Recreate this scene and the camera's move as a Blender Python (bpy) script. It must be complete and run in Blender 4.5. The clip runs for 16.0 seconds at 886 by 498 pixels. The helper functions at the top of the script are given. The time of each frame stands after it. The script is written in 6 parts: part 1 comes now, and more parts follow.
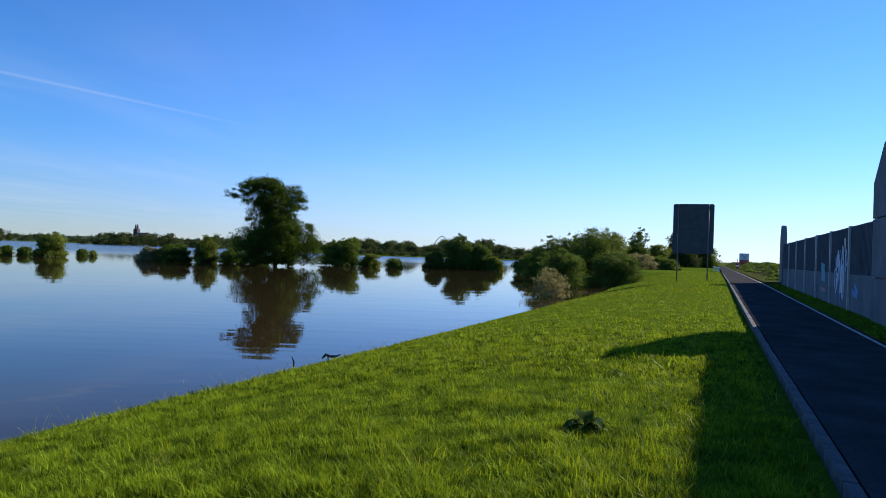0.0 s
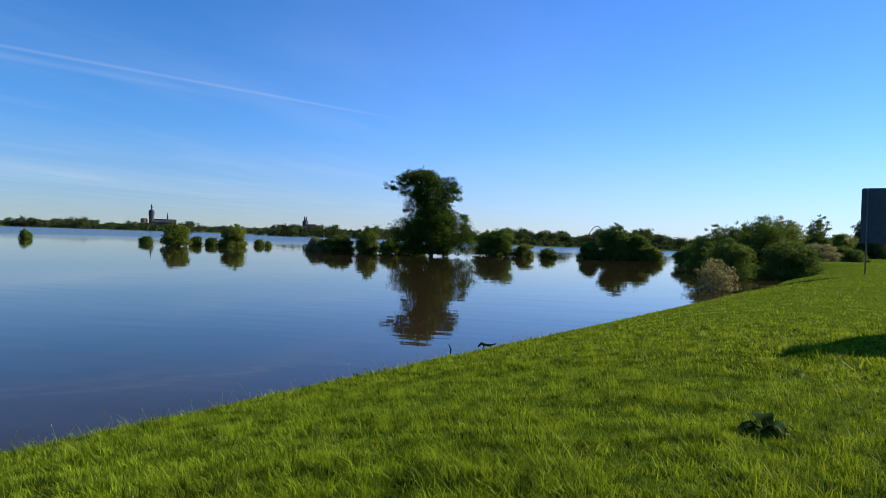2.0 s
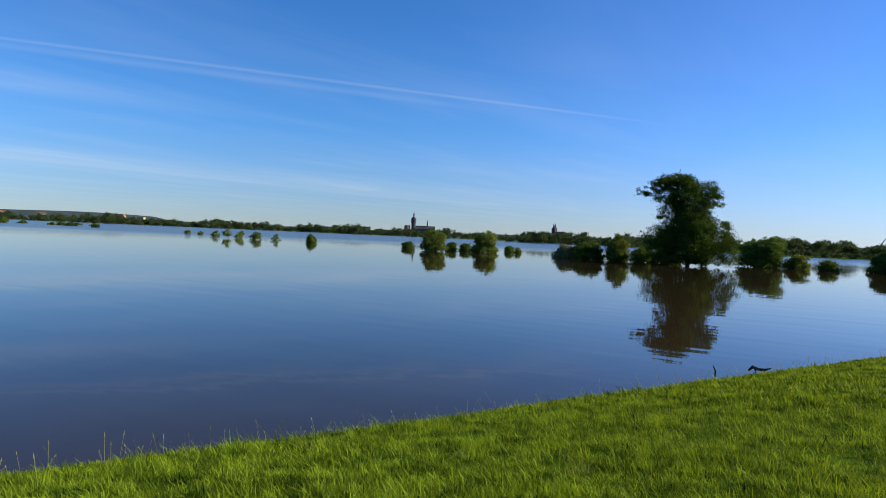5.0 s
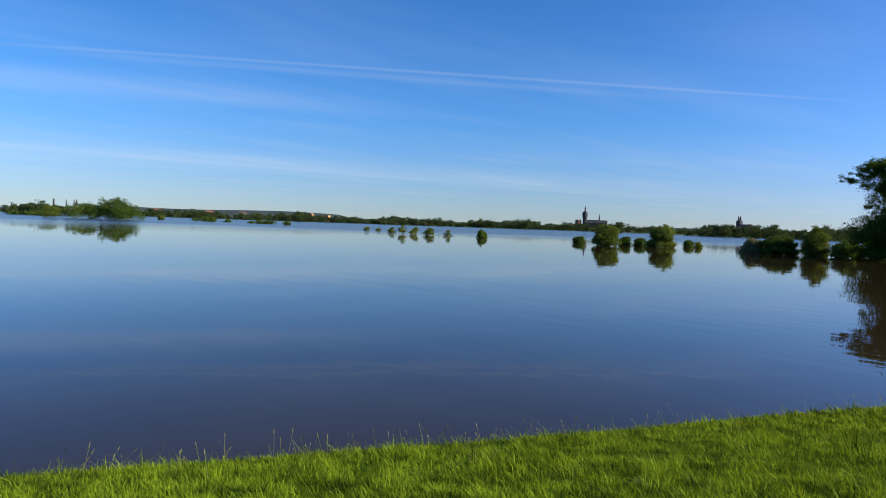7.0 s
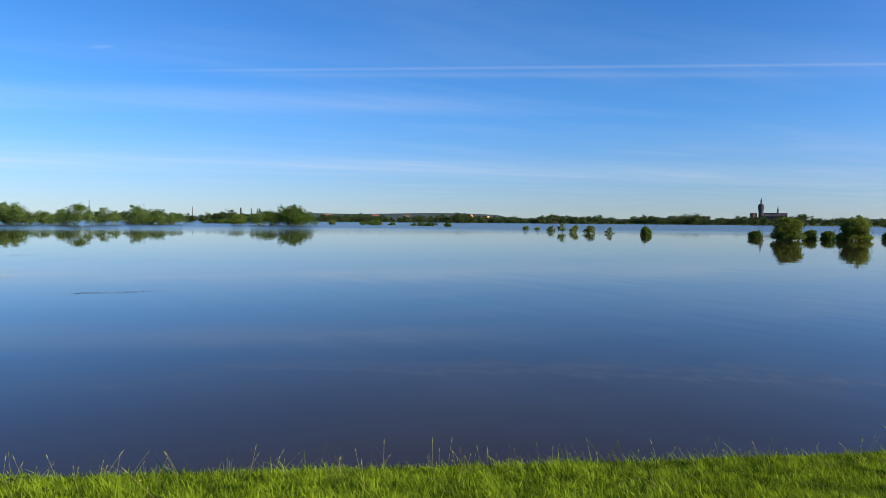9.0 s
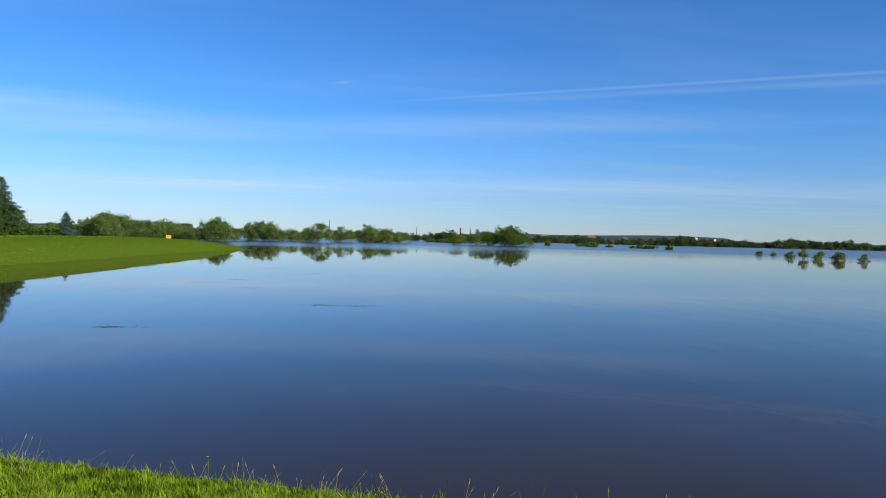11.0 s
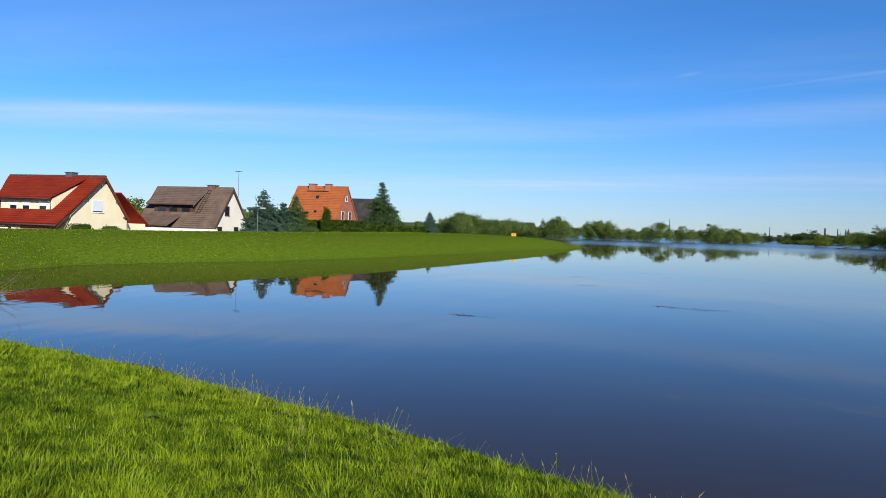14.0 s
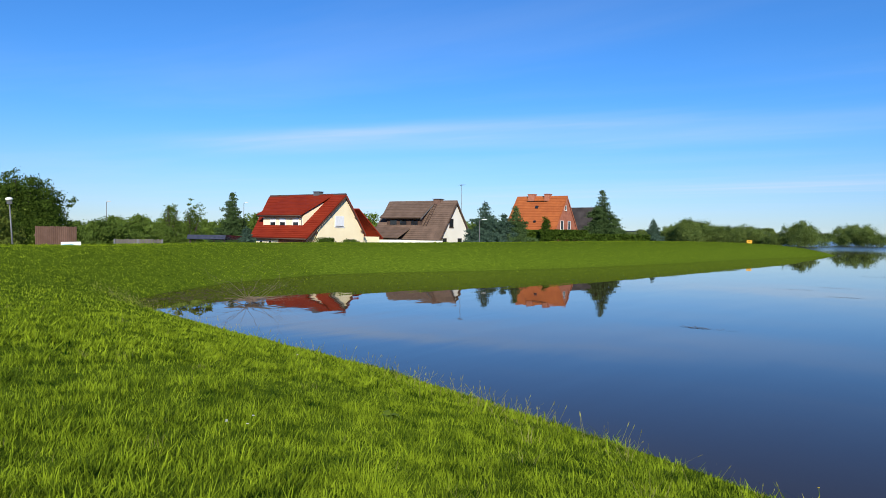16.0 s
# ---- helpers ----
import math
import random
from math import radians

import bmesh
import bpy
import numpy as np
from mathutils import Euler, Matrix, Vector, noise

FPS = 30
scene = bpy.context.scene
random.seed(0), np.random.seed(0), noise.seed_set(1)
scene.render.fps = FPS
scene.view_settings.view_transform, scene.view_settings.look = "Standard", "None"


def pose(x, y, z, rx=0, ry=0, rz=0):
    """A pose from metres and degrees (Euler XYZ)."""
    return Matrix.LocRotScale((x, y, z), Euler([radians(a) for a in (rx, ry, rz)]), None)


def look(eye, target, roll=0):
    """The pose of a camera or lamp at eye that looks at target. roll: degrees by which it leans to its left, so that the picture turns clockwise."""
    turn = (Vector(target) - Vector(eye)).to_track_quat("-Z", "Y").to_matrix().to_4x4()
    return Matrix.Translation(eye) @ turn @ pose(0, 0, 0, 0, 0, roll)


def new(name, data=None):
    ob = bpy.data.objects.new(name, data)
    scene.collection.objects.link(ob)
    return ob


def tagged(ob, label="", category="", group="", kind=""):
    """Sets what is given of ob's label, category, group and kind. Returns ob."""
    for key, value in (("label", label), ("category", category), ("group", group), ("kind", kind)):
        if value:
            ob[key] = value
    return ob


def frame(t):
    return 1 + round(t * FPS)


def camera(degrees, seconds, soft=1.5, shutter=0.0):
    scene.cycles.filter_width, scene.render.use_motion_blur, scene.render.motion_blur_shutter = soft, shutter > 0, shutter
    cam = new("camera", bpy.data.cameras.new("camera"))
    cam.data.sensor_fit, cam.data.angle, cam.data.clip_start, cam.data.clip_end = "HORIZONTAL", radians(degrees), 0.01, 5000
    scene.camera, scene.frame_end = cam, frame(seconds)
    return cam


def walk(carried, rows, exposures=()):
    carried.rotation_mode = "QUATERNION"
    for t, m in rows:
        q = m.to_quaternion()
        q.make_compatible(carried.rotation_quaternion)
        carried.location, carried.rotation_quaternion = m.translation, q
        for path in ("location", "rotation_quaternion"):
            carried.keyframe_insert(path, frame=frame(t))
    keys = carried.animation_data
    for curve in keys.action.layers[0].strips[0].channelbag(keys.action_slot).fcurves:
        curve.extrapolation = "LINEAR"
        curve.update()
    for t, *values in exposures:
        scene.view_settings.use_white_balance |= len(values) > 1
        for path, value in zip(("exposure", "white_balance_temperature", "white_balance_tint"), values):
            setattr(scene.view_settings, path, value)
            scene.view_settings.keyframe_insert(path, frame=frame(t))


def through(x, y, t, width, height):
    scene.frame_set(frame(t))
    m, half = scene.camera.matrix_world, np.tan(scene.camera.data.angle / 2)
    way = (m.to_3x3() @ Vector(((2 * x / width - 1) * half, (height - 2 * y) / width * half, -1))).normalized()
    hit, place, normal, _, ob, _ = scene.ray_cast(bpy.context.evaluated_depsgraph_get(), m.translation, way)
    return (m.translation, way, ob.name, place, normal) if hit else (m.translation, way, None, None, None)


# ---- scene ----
cam = camera(65.56, 16.0, soft=0.6)
ROWS = [
    (0.0, -0.000, -0.000, 2.821, -0.000, 0.362, -1.938),
    (0.5, -0.025, 0.014, 2.821, 3.389, 0.131, -2.051),
    (1.0, -0.045, 0.035, 2.814, 6.642, -0.343, -2.294),
    (1.5, -0.057, 0.057, 2.812, 10.096, -0.606, -2.008),
    (2.0, -0.066, 0.080, 2.800, 12.703, -0.871, -1.870),
    (2.5, -0.071, 0.125, 2.791, 15.873, -0.774, -2.077),
    (3.0, -0.116, 0.220, 2.790, 19.091, -0.973, -2.130),
    (3.5, -0.169, 0.343, 2.783, 22.478, -1.324, -2.227),
    (4.0, -0.224, 0.477, 2.766, 25.932, -1.393, -2.529),
    (6.5, -0.660, 1.159, 2.770, 44.079, -1.288, -1.955),
    (7.0, -0.752, 1.268, 2.772, 47.321, -2.011, -1.935),
    (7.5, -0.857, 1.357, 2.770, 50.556, -2.486, -1.774),
    (8.0, -0.963, 1.436, 2.763, 54.533, -2.530, -1.500),
    (8.5, -1.068, 1.514, 2.759, 56.781, -2.977, -0.817),
    (9.0, -1.186, 1.587, 2.760, 60.469, -2.324, -0.439),
    (9.5, -1.322, 1.640, 2.761, 65.106, -2.085, -0.902),
    (12.0, -2.047, 1.732, 2.765, 86.231, -0.798, -1.333),
    (12.5, -2.133, 1.686, 2.735, 90.223, -1.451, -1.233),
    (13.0, -2.203, 1.630, 2.719, 95.107, -1.694, -0.800),
    (13.5, -2.255, 1.579, 2.698, 100.768, -1.656, -1.906),
    (14.0, -2.293, 1.525, 2.686, 105.846, -1.670, -1.881),
    (14.5, -2.332, 1.473, 2.671, 110.071, -1.267, -1.336),
    (15.0, -2.353, 1.445, 2.663, 114.440, -1.178, -1.543),
    (15.5, -2.369, 1.413, 2.653, 119.152, -1.248, -1.395),
    (16.0, -2.385, 1.385, 2.643, 123.920, -1.278, -0.868),
]
walk(cam, [(t, pose(x, y, z, 90 + pitch, roll, yaw)) for t, x, y, z, yaw, pitch, roll in ROWS],
     exposures=[(0.0, 0.72), (4.0, 0.56), (9.0, 0.57), (12.5, 0.43), (16.0, 0.47)])

# ---- light: clear morning, sun low over the road ----
SUN_AZ, SUN_EL = 53.0, 24.0          # degrees clockwise from +y, degrees over the horizon
world = bpy.data.worlds.new("sky")
scene.world = world
world.use_nodes = True
wn, wl = world.node_tree.nodes, world.node_tree.links
wn.clear()
w_out = wn.new("ShaderNodeOutputWorld")
w_bg = wn.new("ShaderNodeBackground")
sky = wn.new("ShaderNodeTexSky")
sky.sky_type, sky.sun_disc = "NISHITA", False
sky.sun_elevation, sky.sun_rotation = radians(SUN_EL), radians(SUN_AZ)
sky.altitude, sky.air_density, sky.dust_density, sky.ozone_density = 200, 1.0, 0.0, 2.2
w_bg.inputs["Strength"].default_value = 0.069
# thin cirrus veils and one old condensation trail, high over the river
w_co = wn.new("ShaderNodeTexCoord")
w_sep = wn.new("ShaderNodeSeparateXYZ")
wl.new(w_co.outputs["Generated"], w_sep.inputs[0])


def wmath(op, a, b=None, c=None):
    n = wn.new("ShaderNodeMath")
    n.operation = op
    for k, v in enumerate((a, b, c)):
        if v is None:
            continue
        if isinstance(v, (int, float)):
            n.inputs[k].default_value = v
        else:
            wl.new(v, n.inputs[k])
    return n.outputs[0]


w_up = wmath("MAXIMUM", w_sep.outputs["Z"], 0.015)
w_px = wmath("DIVIDE", w_sep.outputs["X"], w_up)     # position on a flat layer, one unit high
w_py = wmath("DIVIDE", w_sep.outputs["Y"], w_up)
w_flat = wn.new("ShaderNodeCombineXYZ")
wl.new(w_px, w_flat.inputs[0])
wl.new(w_py, w_flat.inputs[1])


def veil(turn, sx, sy, scale, low, high, seed):
    m = wn.new("ShaderNodeMapping")
    m.inputs["Rotation"].default_value = (0, 0, radians(turn))
    m.inputs["Scale"].default_value = (sx, sy, 1)
    m.inputs["Location"].default_value = (seed, seed * 0.7, 0)
    wl.new(w_flat.outputs[0], m.inputs[0])
    n = wn.new("ShaderNodeTexNoise")
    n.inputs["Scale"].default_value = scale
    n.inputs["Detail"].default_value = 5
    n.inputs["Roughness"].default_value = 0.55
    n.inputs["Distortion"].default_value = 0.35
    wl.new(m.outputs[0], n.inputs[0])
    r = wn.new("ShaderNodeMapRange")
    r.interpolation_type = "SMOOTHSTEP"
    r.inputs[1].default_value, r.inputs[2].default_value = low, high
    wl.new(n.outputs[0], r.inputs[0])
    return r.outputs[0]


w_c1 = veil(-20, 0.35, 0.09, 1.0, 0.36, 0.72, 3.1)
w_c2 = veil(-18, 0.7, 0.22, 1.0, 0.40, 0.80, 9.4)


def ramp(value, a, b):
    n = wn.new("ShaderNodeMapRange")
    n.interpolation_type = "SMOOTHSTEP"
    n.inputs[1].default_value, n.inputs[2].default_value = a, b
    wl.new(value, n.inputs[0])
    return n.outputs[0]


def streak(nx, ny, c, width):
    """A soft band along the line nx * x + ny * y + c = 0 of the layer."""
    d = wmath("ABSOLUTE", wmath("ADD", wmath("ADD", wmath("MULTIPLY", w_px, nx), wmath("MULTIPLY", w_py, ny)), c))
    return ramp(d, width, 0.0)


def trail(x0, y0, x1, y1, width, fade=0.8):
    """A soft streak over the layer from one point to another, thinning out at both ends."""
    ln = math.hypot(x1 - x0, y1 - y0)
    ax, ay = (x1 - x0) / ln, (y1 - y0) / ln
    along = wmath("ADD", wmath("ADD", wmath("MULTIPLY", w_px, ax), wmath("MULTIPLY", w_py, ay)), -(x0 * ax + y0 * ay))
    ends = wmath("MULTIPLY", ramp(along, -fade, fade), ramp(along, ln + fade, ln - fade))
    return wmath("MULTIPLY", streak(-ay, ax, x0 * ay - y0 * ax, width), ends)


w_rough = wmath("ADD", wmath("MULTIPLY", wmath("MULTIPLY", w_c1, wmath("ADD", w_c2, 0.45)), 0.9), 0.22)
w_west = ramp(w_sep.outputs["X"], -0.25, -0.8)
w_bands = wmath("ADD", wmath("MULTIPLY", trail(-5.3, -7.0, -6.9, -0.9, 1.4, 1.8), 0.62), wmath("MULTIPLY", trail(-6.95, -0.9, -5.6, 2.4, 0.95, 2.0), 0.26))
w_bands = wmath("ADD", w_bands, wmath("MULTIPLY", streak(0.95, -0.31, 13.2, 3.6), 0.32))
w_bands = wmath("MULTIPLY", wmath("MULTIPLY", w_bands, w_rough), w_west)
w_haze = wmath("MULTIPLY", wmath("MULTIPLY", w_c2, 0.08), ramp(w_sep.outputs["X"], 0.2, -0.6))
w_trail = wmath("ADD", trail(-4.9, 0.85, -1.9, 5.3, 0.075), wmath("MULTIPLY", trail(-4.75, 1.35, -2.9, 4.35, 0.16), 0.7))
w_trail = wmath("ADD", w_trail, trail(-4.56, 0.22, -4.46, 0.3, 0.06, 0.06))
w_cloud = wmath("MINIMUM", wmath("ADD", wmath("ADD", w_bands, w_haze), wmath("MULTIPLY", w_trail, 0.09)), 0.85)
w_hsv = wn.new("ShaderNodeHueSaturation")
w_hsv.inputs["Saturation"].default_value = 1.05
w_tint = wn.new("ShaderNodeMix")
w_tint.data_type, w_tint.blend_type = "RGBA", "MULTIPLY"
w_tint.inputs[0].default_value = 1.0
wl.new(sky.outputs[0], w_tint.inputs[6])
w_tint.inputs[7].default_value = (0.56, 0.97, 1.56, 1)      # a deep, clean spring sky
wl.new(w_tint.outputs[2], w_hsv.inputs["Color"])
w_mix = wn.new("ShaderNodeMix")
w_mix.data_type = "RGBA"
wl.new(w_cloud, w_mix.inputs[0])
w_pale = wn.new("ShaderNodeHueSaturation")             # the sky pales towards the horizon
w_pale.inputs["Saturation"].default_value, w_pale.inputs["Value"].default_value = 0.88, 0.78
wl.new(w_hsv.outputs[0], w_pale.inputs["Color"])
w_low = wn.new("ShaderNodeMix")
w_low.data_type = "RGBA"
wl.new(ramp(w_sep.outputs["Z"], 0.17, -0.02), w_low.inputs[0])
wl.new(w_hsv.outputs[0], w_low.inputs[6])
wl.new(w_pale.outputs[0], w_low.inputs[7])
w_side = wmath("ADD", wmath("MULTIPLY", w_sep.outputs["X"], 0.45), wmath("MULTIPLY", w_sep.outputs["Y"], 0.89))
w_sunny = ramp(w_side, 0.35, 1.0)
w_warm = wn.new("ShaderNodeMix")                       # low haze takes the blue out of the sky
w_warm.data_type, w_warm.blend_type = "RGBA", "MULTIPLY"
wl.new(wmath("MULTIPLY", ramp(w_sep.outputs["Z"], 0.2, 0.0), wmath("SUBTRACT", 1.0, w_sunny)), w_warm.inputs[0])
wl.new(w_low.outputs[2], w_warm.inputs[6])
w_warm.inputs[7].default_value = (1.21, 0.98, 0.99, 1)
wl.new(w_warm.outputs[2], w_mix.inputs[6])
w_mix.inputs[7].default_value = (8.2, 8.5, 8.8, 1)
w_lit = wn.new("ShaderNodeMix")                        # thin haze lights and pales the sky on the sun's side
w_lit.data_type, w_lit.blend_type = "RGBA", "MULTIPLY"
wl.new(w_sunny, w_lit.inputs[0])
wl.new(w_mix.outputs[2], w_lit.inputs[6])
w_lit.inputs[7].default_value = (1.45, 1.11, 1.15, 1)
wl.new(w_lit.outputs[2], w_bg.inputs["Color"])
wl.new(w_bg.outputs[0], w_out.inputs[0])

sun_data = bpy.data.lights.new("sun", "SUN")
sun_data.energy, sun_data.angle, sun_data.color = 5.0, radians(0.53), (1.0, 0.93, 0.82)
sun = new("sun", sun_data)
_a, _e = radians(SUN_AZ), radians(SUN_EL)
sun.matrix_world = look((60, 20, 60), Vector((60, 20, 60)) - Vector((math.sin(_a) * math.cos(_e), math.cos(_a) * math.cos(_e), math.sin(_e))))

# ---- materials ----


def mat(name):
    m = bpy.data.materials.new(name)
    m.use_nodes = True
    return m, m.node_tree.nodes, m.node_tree.links, m.node_tree.nodes["Principled BSDF"]


def tint(name, dark, light, scale=3.0, rough=0.8, metal=0.0, bump=0.0, bump_scale=40.0, island=0.0, detail=6.0, stretch=(1, 1, 1)):
    """A surface with two scales of variation between two colours, and fine relief."""
    m, n, l, b = mat(name)
    co = n.new("ShaderNodeTexCoord")
    mp = n.new("ShaderNodeMapping")
    mp.inputs["Scale"].default_value = stretch
    l.new(co.outputs["Object"], mp.inputs[0])
    big = n.new("ShaderNodeTexNoise")
    big.inputs["Scale"].default_value, big.inputs["Detail"].default_value = scale, detail
    l.new(mp.outputs[0], big.inputs[0])
    fine = n.new("ShaderNodeTexNoise")
    fine.inputs["Scale"].default_value, fine.inputs["Detail"].default_value = scale * 11, 3
    l.new(mp.outputs[0], fine.inputs[0])
    add = n.new("ShaderNodeMath")
    add.operation = "MULTIPLY_ADD"
    l.new(fine.outputs[0], add.inputs[0])
    add.inputs[1].default_value = 0.45
    l.new(big.outputs[0], add.inputs[2])
    last = add.outputs[0]
    if island:
        g = n.new("ShaderNodeNewGeometry")
        o = n.new("ShaderNodeObjectInfo")
        s = n.new("ShaderNodeMath")
        s.operation = "ADD"
        l.new(g.outputs["Random Per Island"], s.inputs[0])
        l.new(o.outputs["Random"], s.inputs[1])
        k = n.new("ShaderNodeMath")
        k.operation = "MULTIPLY_ADD"
        l.new(s.outputs[0], k.inputs[0])
        k.inputs[1].default_value = island
        l.new(last, k.inputs[2])
        last = k.outputs[0]
    r = n.new("ShaderNodeMapRange")
    r.inputs[1].default_value, r.inputs[2].default_value = 0.45, 1.0 + 1.1 * island
    l.new(last, r.inputs[0])
    mix = n.new("ShaderNodeMix")
    mix.data_type = "RGBA"
    l.new(r.outputs[0], mix.inputs[0])
    mix.inputs[6].default_value, mix.inputs[7].default_value = (*dark, 1), (*light, 1)
    l.new(mix.outputs[2], b.inputs["Base Color"])
    b.inputs["Roughness"].default_value, b.inputs["Metallic"].default_value = rough, metal
    b.inputs["Specular IOR Level"].default_value = 0.5 if rough < 0.8 else 0.0 if rough > 0.92 else 0.1
    if bump:
        t = n.new("ShaderNodeTexNoise")
        t.inputs["Scale"].default_value = bump_scale
        t.inputs["Detail"].default_value = 4
        l.new(mp.outputs[0], t.inputs[0])
        p = n.new("ShaderNodeBump")
        p.inputs["Strength"].default_value = bump
        p.inputs["Distance"].default_value = 0.02
        l.new(t.outputs[0], p.inputs["Height"])
        l.new(p.outputs[0], b.inputs["Normal"])
    return m


def leafy(name, dark, light, through=0.3, rough=0.55, scale=0.5, patch=1.0):
    """Leaves or blades: each one of its own shade, some light passing through."""
    m, n, l, b = mat(name)
    g = n.new("ShaderNodeNewGeometry")
    o = n.new("ShaderNodeObjectInfo")
    co = n.new("ShaderNodeTexCoord")
    t = n.new("ShaderNodeTexNoise")
    t.inputs["Scale"].default_value, t.inputs["Detail"].default_value = scale, 4
    l.new(co.outputs["Object"], t.inputs[0])
    a = n.new("ShaderNodeMath")
    a.operation = "MULTIPLY_ADD"
    l.new(g.outputs["Random Per Island"], a.inputs[0])
    a.inputs[1].default_value = 0.6
    pm = n.new("ShaderNodeMath")
    pm.operation = "MULTIPLY_ADD"
    l.new(t.outputs[0], pm.inputs[0])
    pm.inputs[1].default_value, pm.inputs[2].default_value = patch, 0.5 - 0.5 * patch
    l.new(pm.outputs[0], a.inputs[2])
    a2 = n.new("ShaderNodeMath")
    a2.operation = "MULTIPLY_ADD"
    l.new(o.outputs["Random"], a2.inputs[0])
    a2.inputs[1].default_value = 0.25
    l.new(a.outputs[0], a2.inputs[2])
    r = n.new("ShaderNodeMapRange")
    r.inputs[1].default_value, r.inputs[2].default_value = 0.35, 1.3
    l.new(a2.outputs[0], r.inputs[0])
    mix = n.new("ShaderNodeMix")
    mix.data_type = "RGBA"
    l.new(r.outputs[0], mix.inputs[0])
    mix.inputs[6].default_value, mix.inputs[7].default_value = (*dark, 1), (*light, 1)
    l.new(mix.outputs[2], b.inputs["Base Color"])
    b.inputs["Roughness"].default_value = rough
    b.inputs["Specular IOR Level"].default_value = 0.02
    tr = n.new("ShaderNodeBsdfTranslucent")
    sap = n.new("ShaderNodeMix")                 # light that passes a leaf comes out yellower
    sap.data_type, sap.blend_type = "RGBA", "MULTIPLY"
    sap.inputs[0].default_value = 1.0
    l.new(mix.outputs[2], sap.inputs[6])
    sap.inputs[7].default_value = (1.3, 1.1, 0.65, 1)
    l.new(sap.outputs[2], tr.inputs["Color"])
    ms = n.new("ShaderNodeMixShader")
    ms.inputs[0].default_value = through
    l.new(b.outputs[0], ms.inputs[1])
    l.new(tr.outputs[0], ms.inputs[2])
    l.new(ms.outputs[0], n["Material Output"].inputs["Surface"])
    return m


def water_material():
    m, n, l, b = mat("flood_water")
    b.inputs["Base Color"].default_value = (0.034, 0.022, 0.010, 1)
    b.inputs["Roughness"].default_value = 0.02
    b.inputs["IOR"].default_value = 1.235
    co = n.new("ShaderNodeTexCoord")
    last = None
    for scale, size, strength in ((0.95, (0.2, 1, 1), 0.10), (0.34, (0.4, 1, 1), 0.14)):
        mp = n.new("ShaderNodeMapping")
        mp.inputs["Rotation"].default_value = (0, 0, radians(-12))
        mp.inputs["Scale"].default_value = size
        l.new(co.outputs["Object"], mp.inputs[0])
        t = n.new("ShaderNodeTexNoise")
        t.inputs["Scale"].default_value, t.inputs["Detail"].default_value = scale, 3
        l.new(mp.outputs[0], t.inputs[0])
        t.inputs["Roughness"].default_value = 0.35
        p = n.new("ShaderNodeBump")
        p.inputs["Strength"].default_value = strength
        p.inputs["Distance"].default_value = 0.05
        l.new(t.outputs[0], p.inputs["Height"])
        if last:
            l.new(last.outputs[0], p.inputs["Normal"])
        last = p
    l.new(last.outputs[0], b.inputs["Normal"])
    # open water farther out is ruffled by wind and current, in patches
    far = n.new("ShaderNodeVectorMath")
    far.operation = "LENGTH"
    l.new(co.outputs["Object"], far.inputs[0])
    pt = n.new("ShaderNodeTexNoise")
    pt.inputs["Scale"].default_value, pt.inputs["Detail"].default_value = 0.012, 3
    l.new(co.outputs["Object"], pt.inputs[0])
    ad = n.new("ShaderNodeMath")
    ad.operation = "MULTIPLY_ADD"
    l.new(pt.outputs[0], ad.inputs[0])
    ad.inputs[1].default_value = 120.0
    l.new(far.outputs["Value"], ad.inputs[2])
    rg = n.new("ShaderNodeMapRange")
    rg.interpolation_type = "SMOOTHSTEP"
    rg.inputs[1].default_value, rg.inputs[2].default_value = 165.0, 360.0
    rg.inputs[3].default_value, rg.inputs[4].default_value = 0.02, 0.22
    l.new(ad.outputs[0], rg.inputs[0])
    l.new(rg.outputs[0], b.inputs["Roughness"])
    return m


M_WATER = water_material()
M_TURF = tint("turf", (0.042, 0.076, 0.006), (0.108, 0.158, 0.014), 6.0, 0.95, bump=0.2, bump_scale=14, detail=3.0)
M_BLADE = leafy("grass_blades", (0.007, 0.032, 0.003), (0.265, 0.365, 0.020), 0.34, 0.5, 3.2, 2.6)
M_STALK = leafy("grass_stalks", (0.17, 0.17, 0.05), (0.34, 0.33, 0.12), 0.35, 0.6)
M_OAK = leafy("oak_leaves", (0.018, 0.037, 0.006), (0.075, 0.125, 0.018), 0.35)
M_BUSH = leafy("bush_leaves", (0.036, 0.070, 0.012), (0.125, 0.188, 0.036), 0.35)
M_WILLOW = leafy("willow_leaves", (0.065, 0.098, 0.016), (0.18, 0.23, 0.045), 0.4)
M_PALE = leafy("pale_shrub_leaves", (0.11, 0.115, 0.045), (0.30, 0.29, 0.15), 0.35)
M_FARWILLOW = leafy("far_willow_leaves", (0.042, 0.075, 0.020), (0.15, 0.21, 0.055), 0.3, scale=0.25, patch=2.0)
M_FAR = leafy("far_wood_leaves", (0.026, 0.042, 0.016), (0.075, 0.105, 0.038), 0.3)
# woods greyed and blued: mild aerial haze mixed into the base colour
M_HILL = tint("hazed_hill_woods", (0.045, 0.062, 0.060), (0.085, 0.105, 0.10), 0.02, 0.95)
M_SPRUCE = leafy("spruce_needles", (0.02, 0.042, 0.014), (0.07, 0.115, 0.04), 0.15)
M_BLUE = leafy("blue_spruce_needles", (0.020, 0.045, 0.032), (0.066, 0.112, 0.08), 0.12)
M_VERGE = tint("dry_verge", (0.03, 0.036, 0.011), (0.095, 0.10, 0.036), 1.5, 0.95, bump=0.9, bump_scale=12)
M_HEDGE = leafy("hedge_leaves", (0.022, 0.045, 0.006), (0.06, 0.10, 0.014), 0.25)
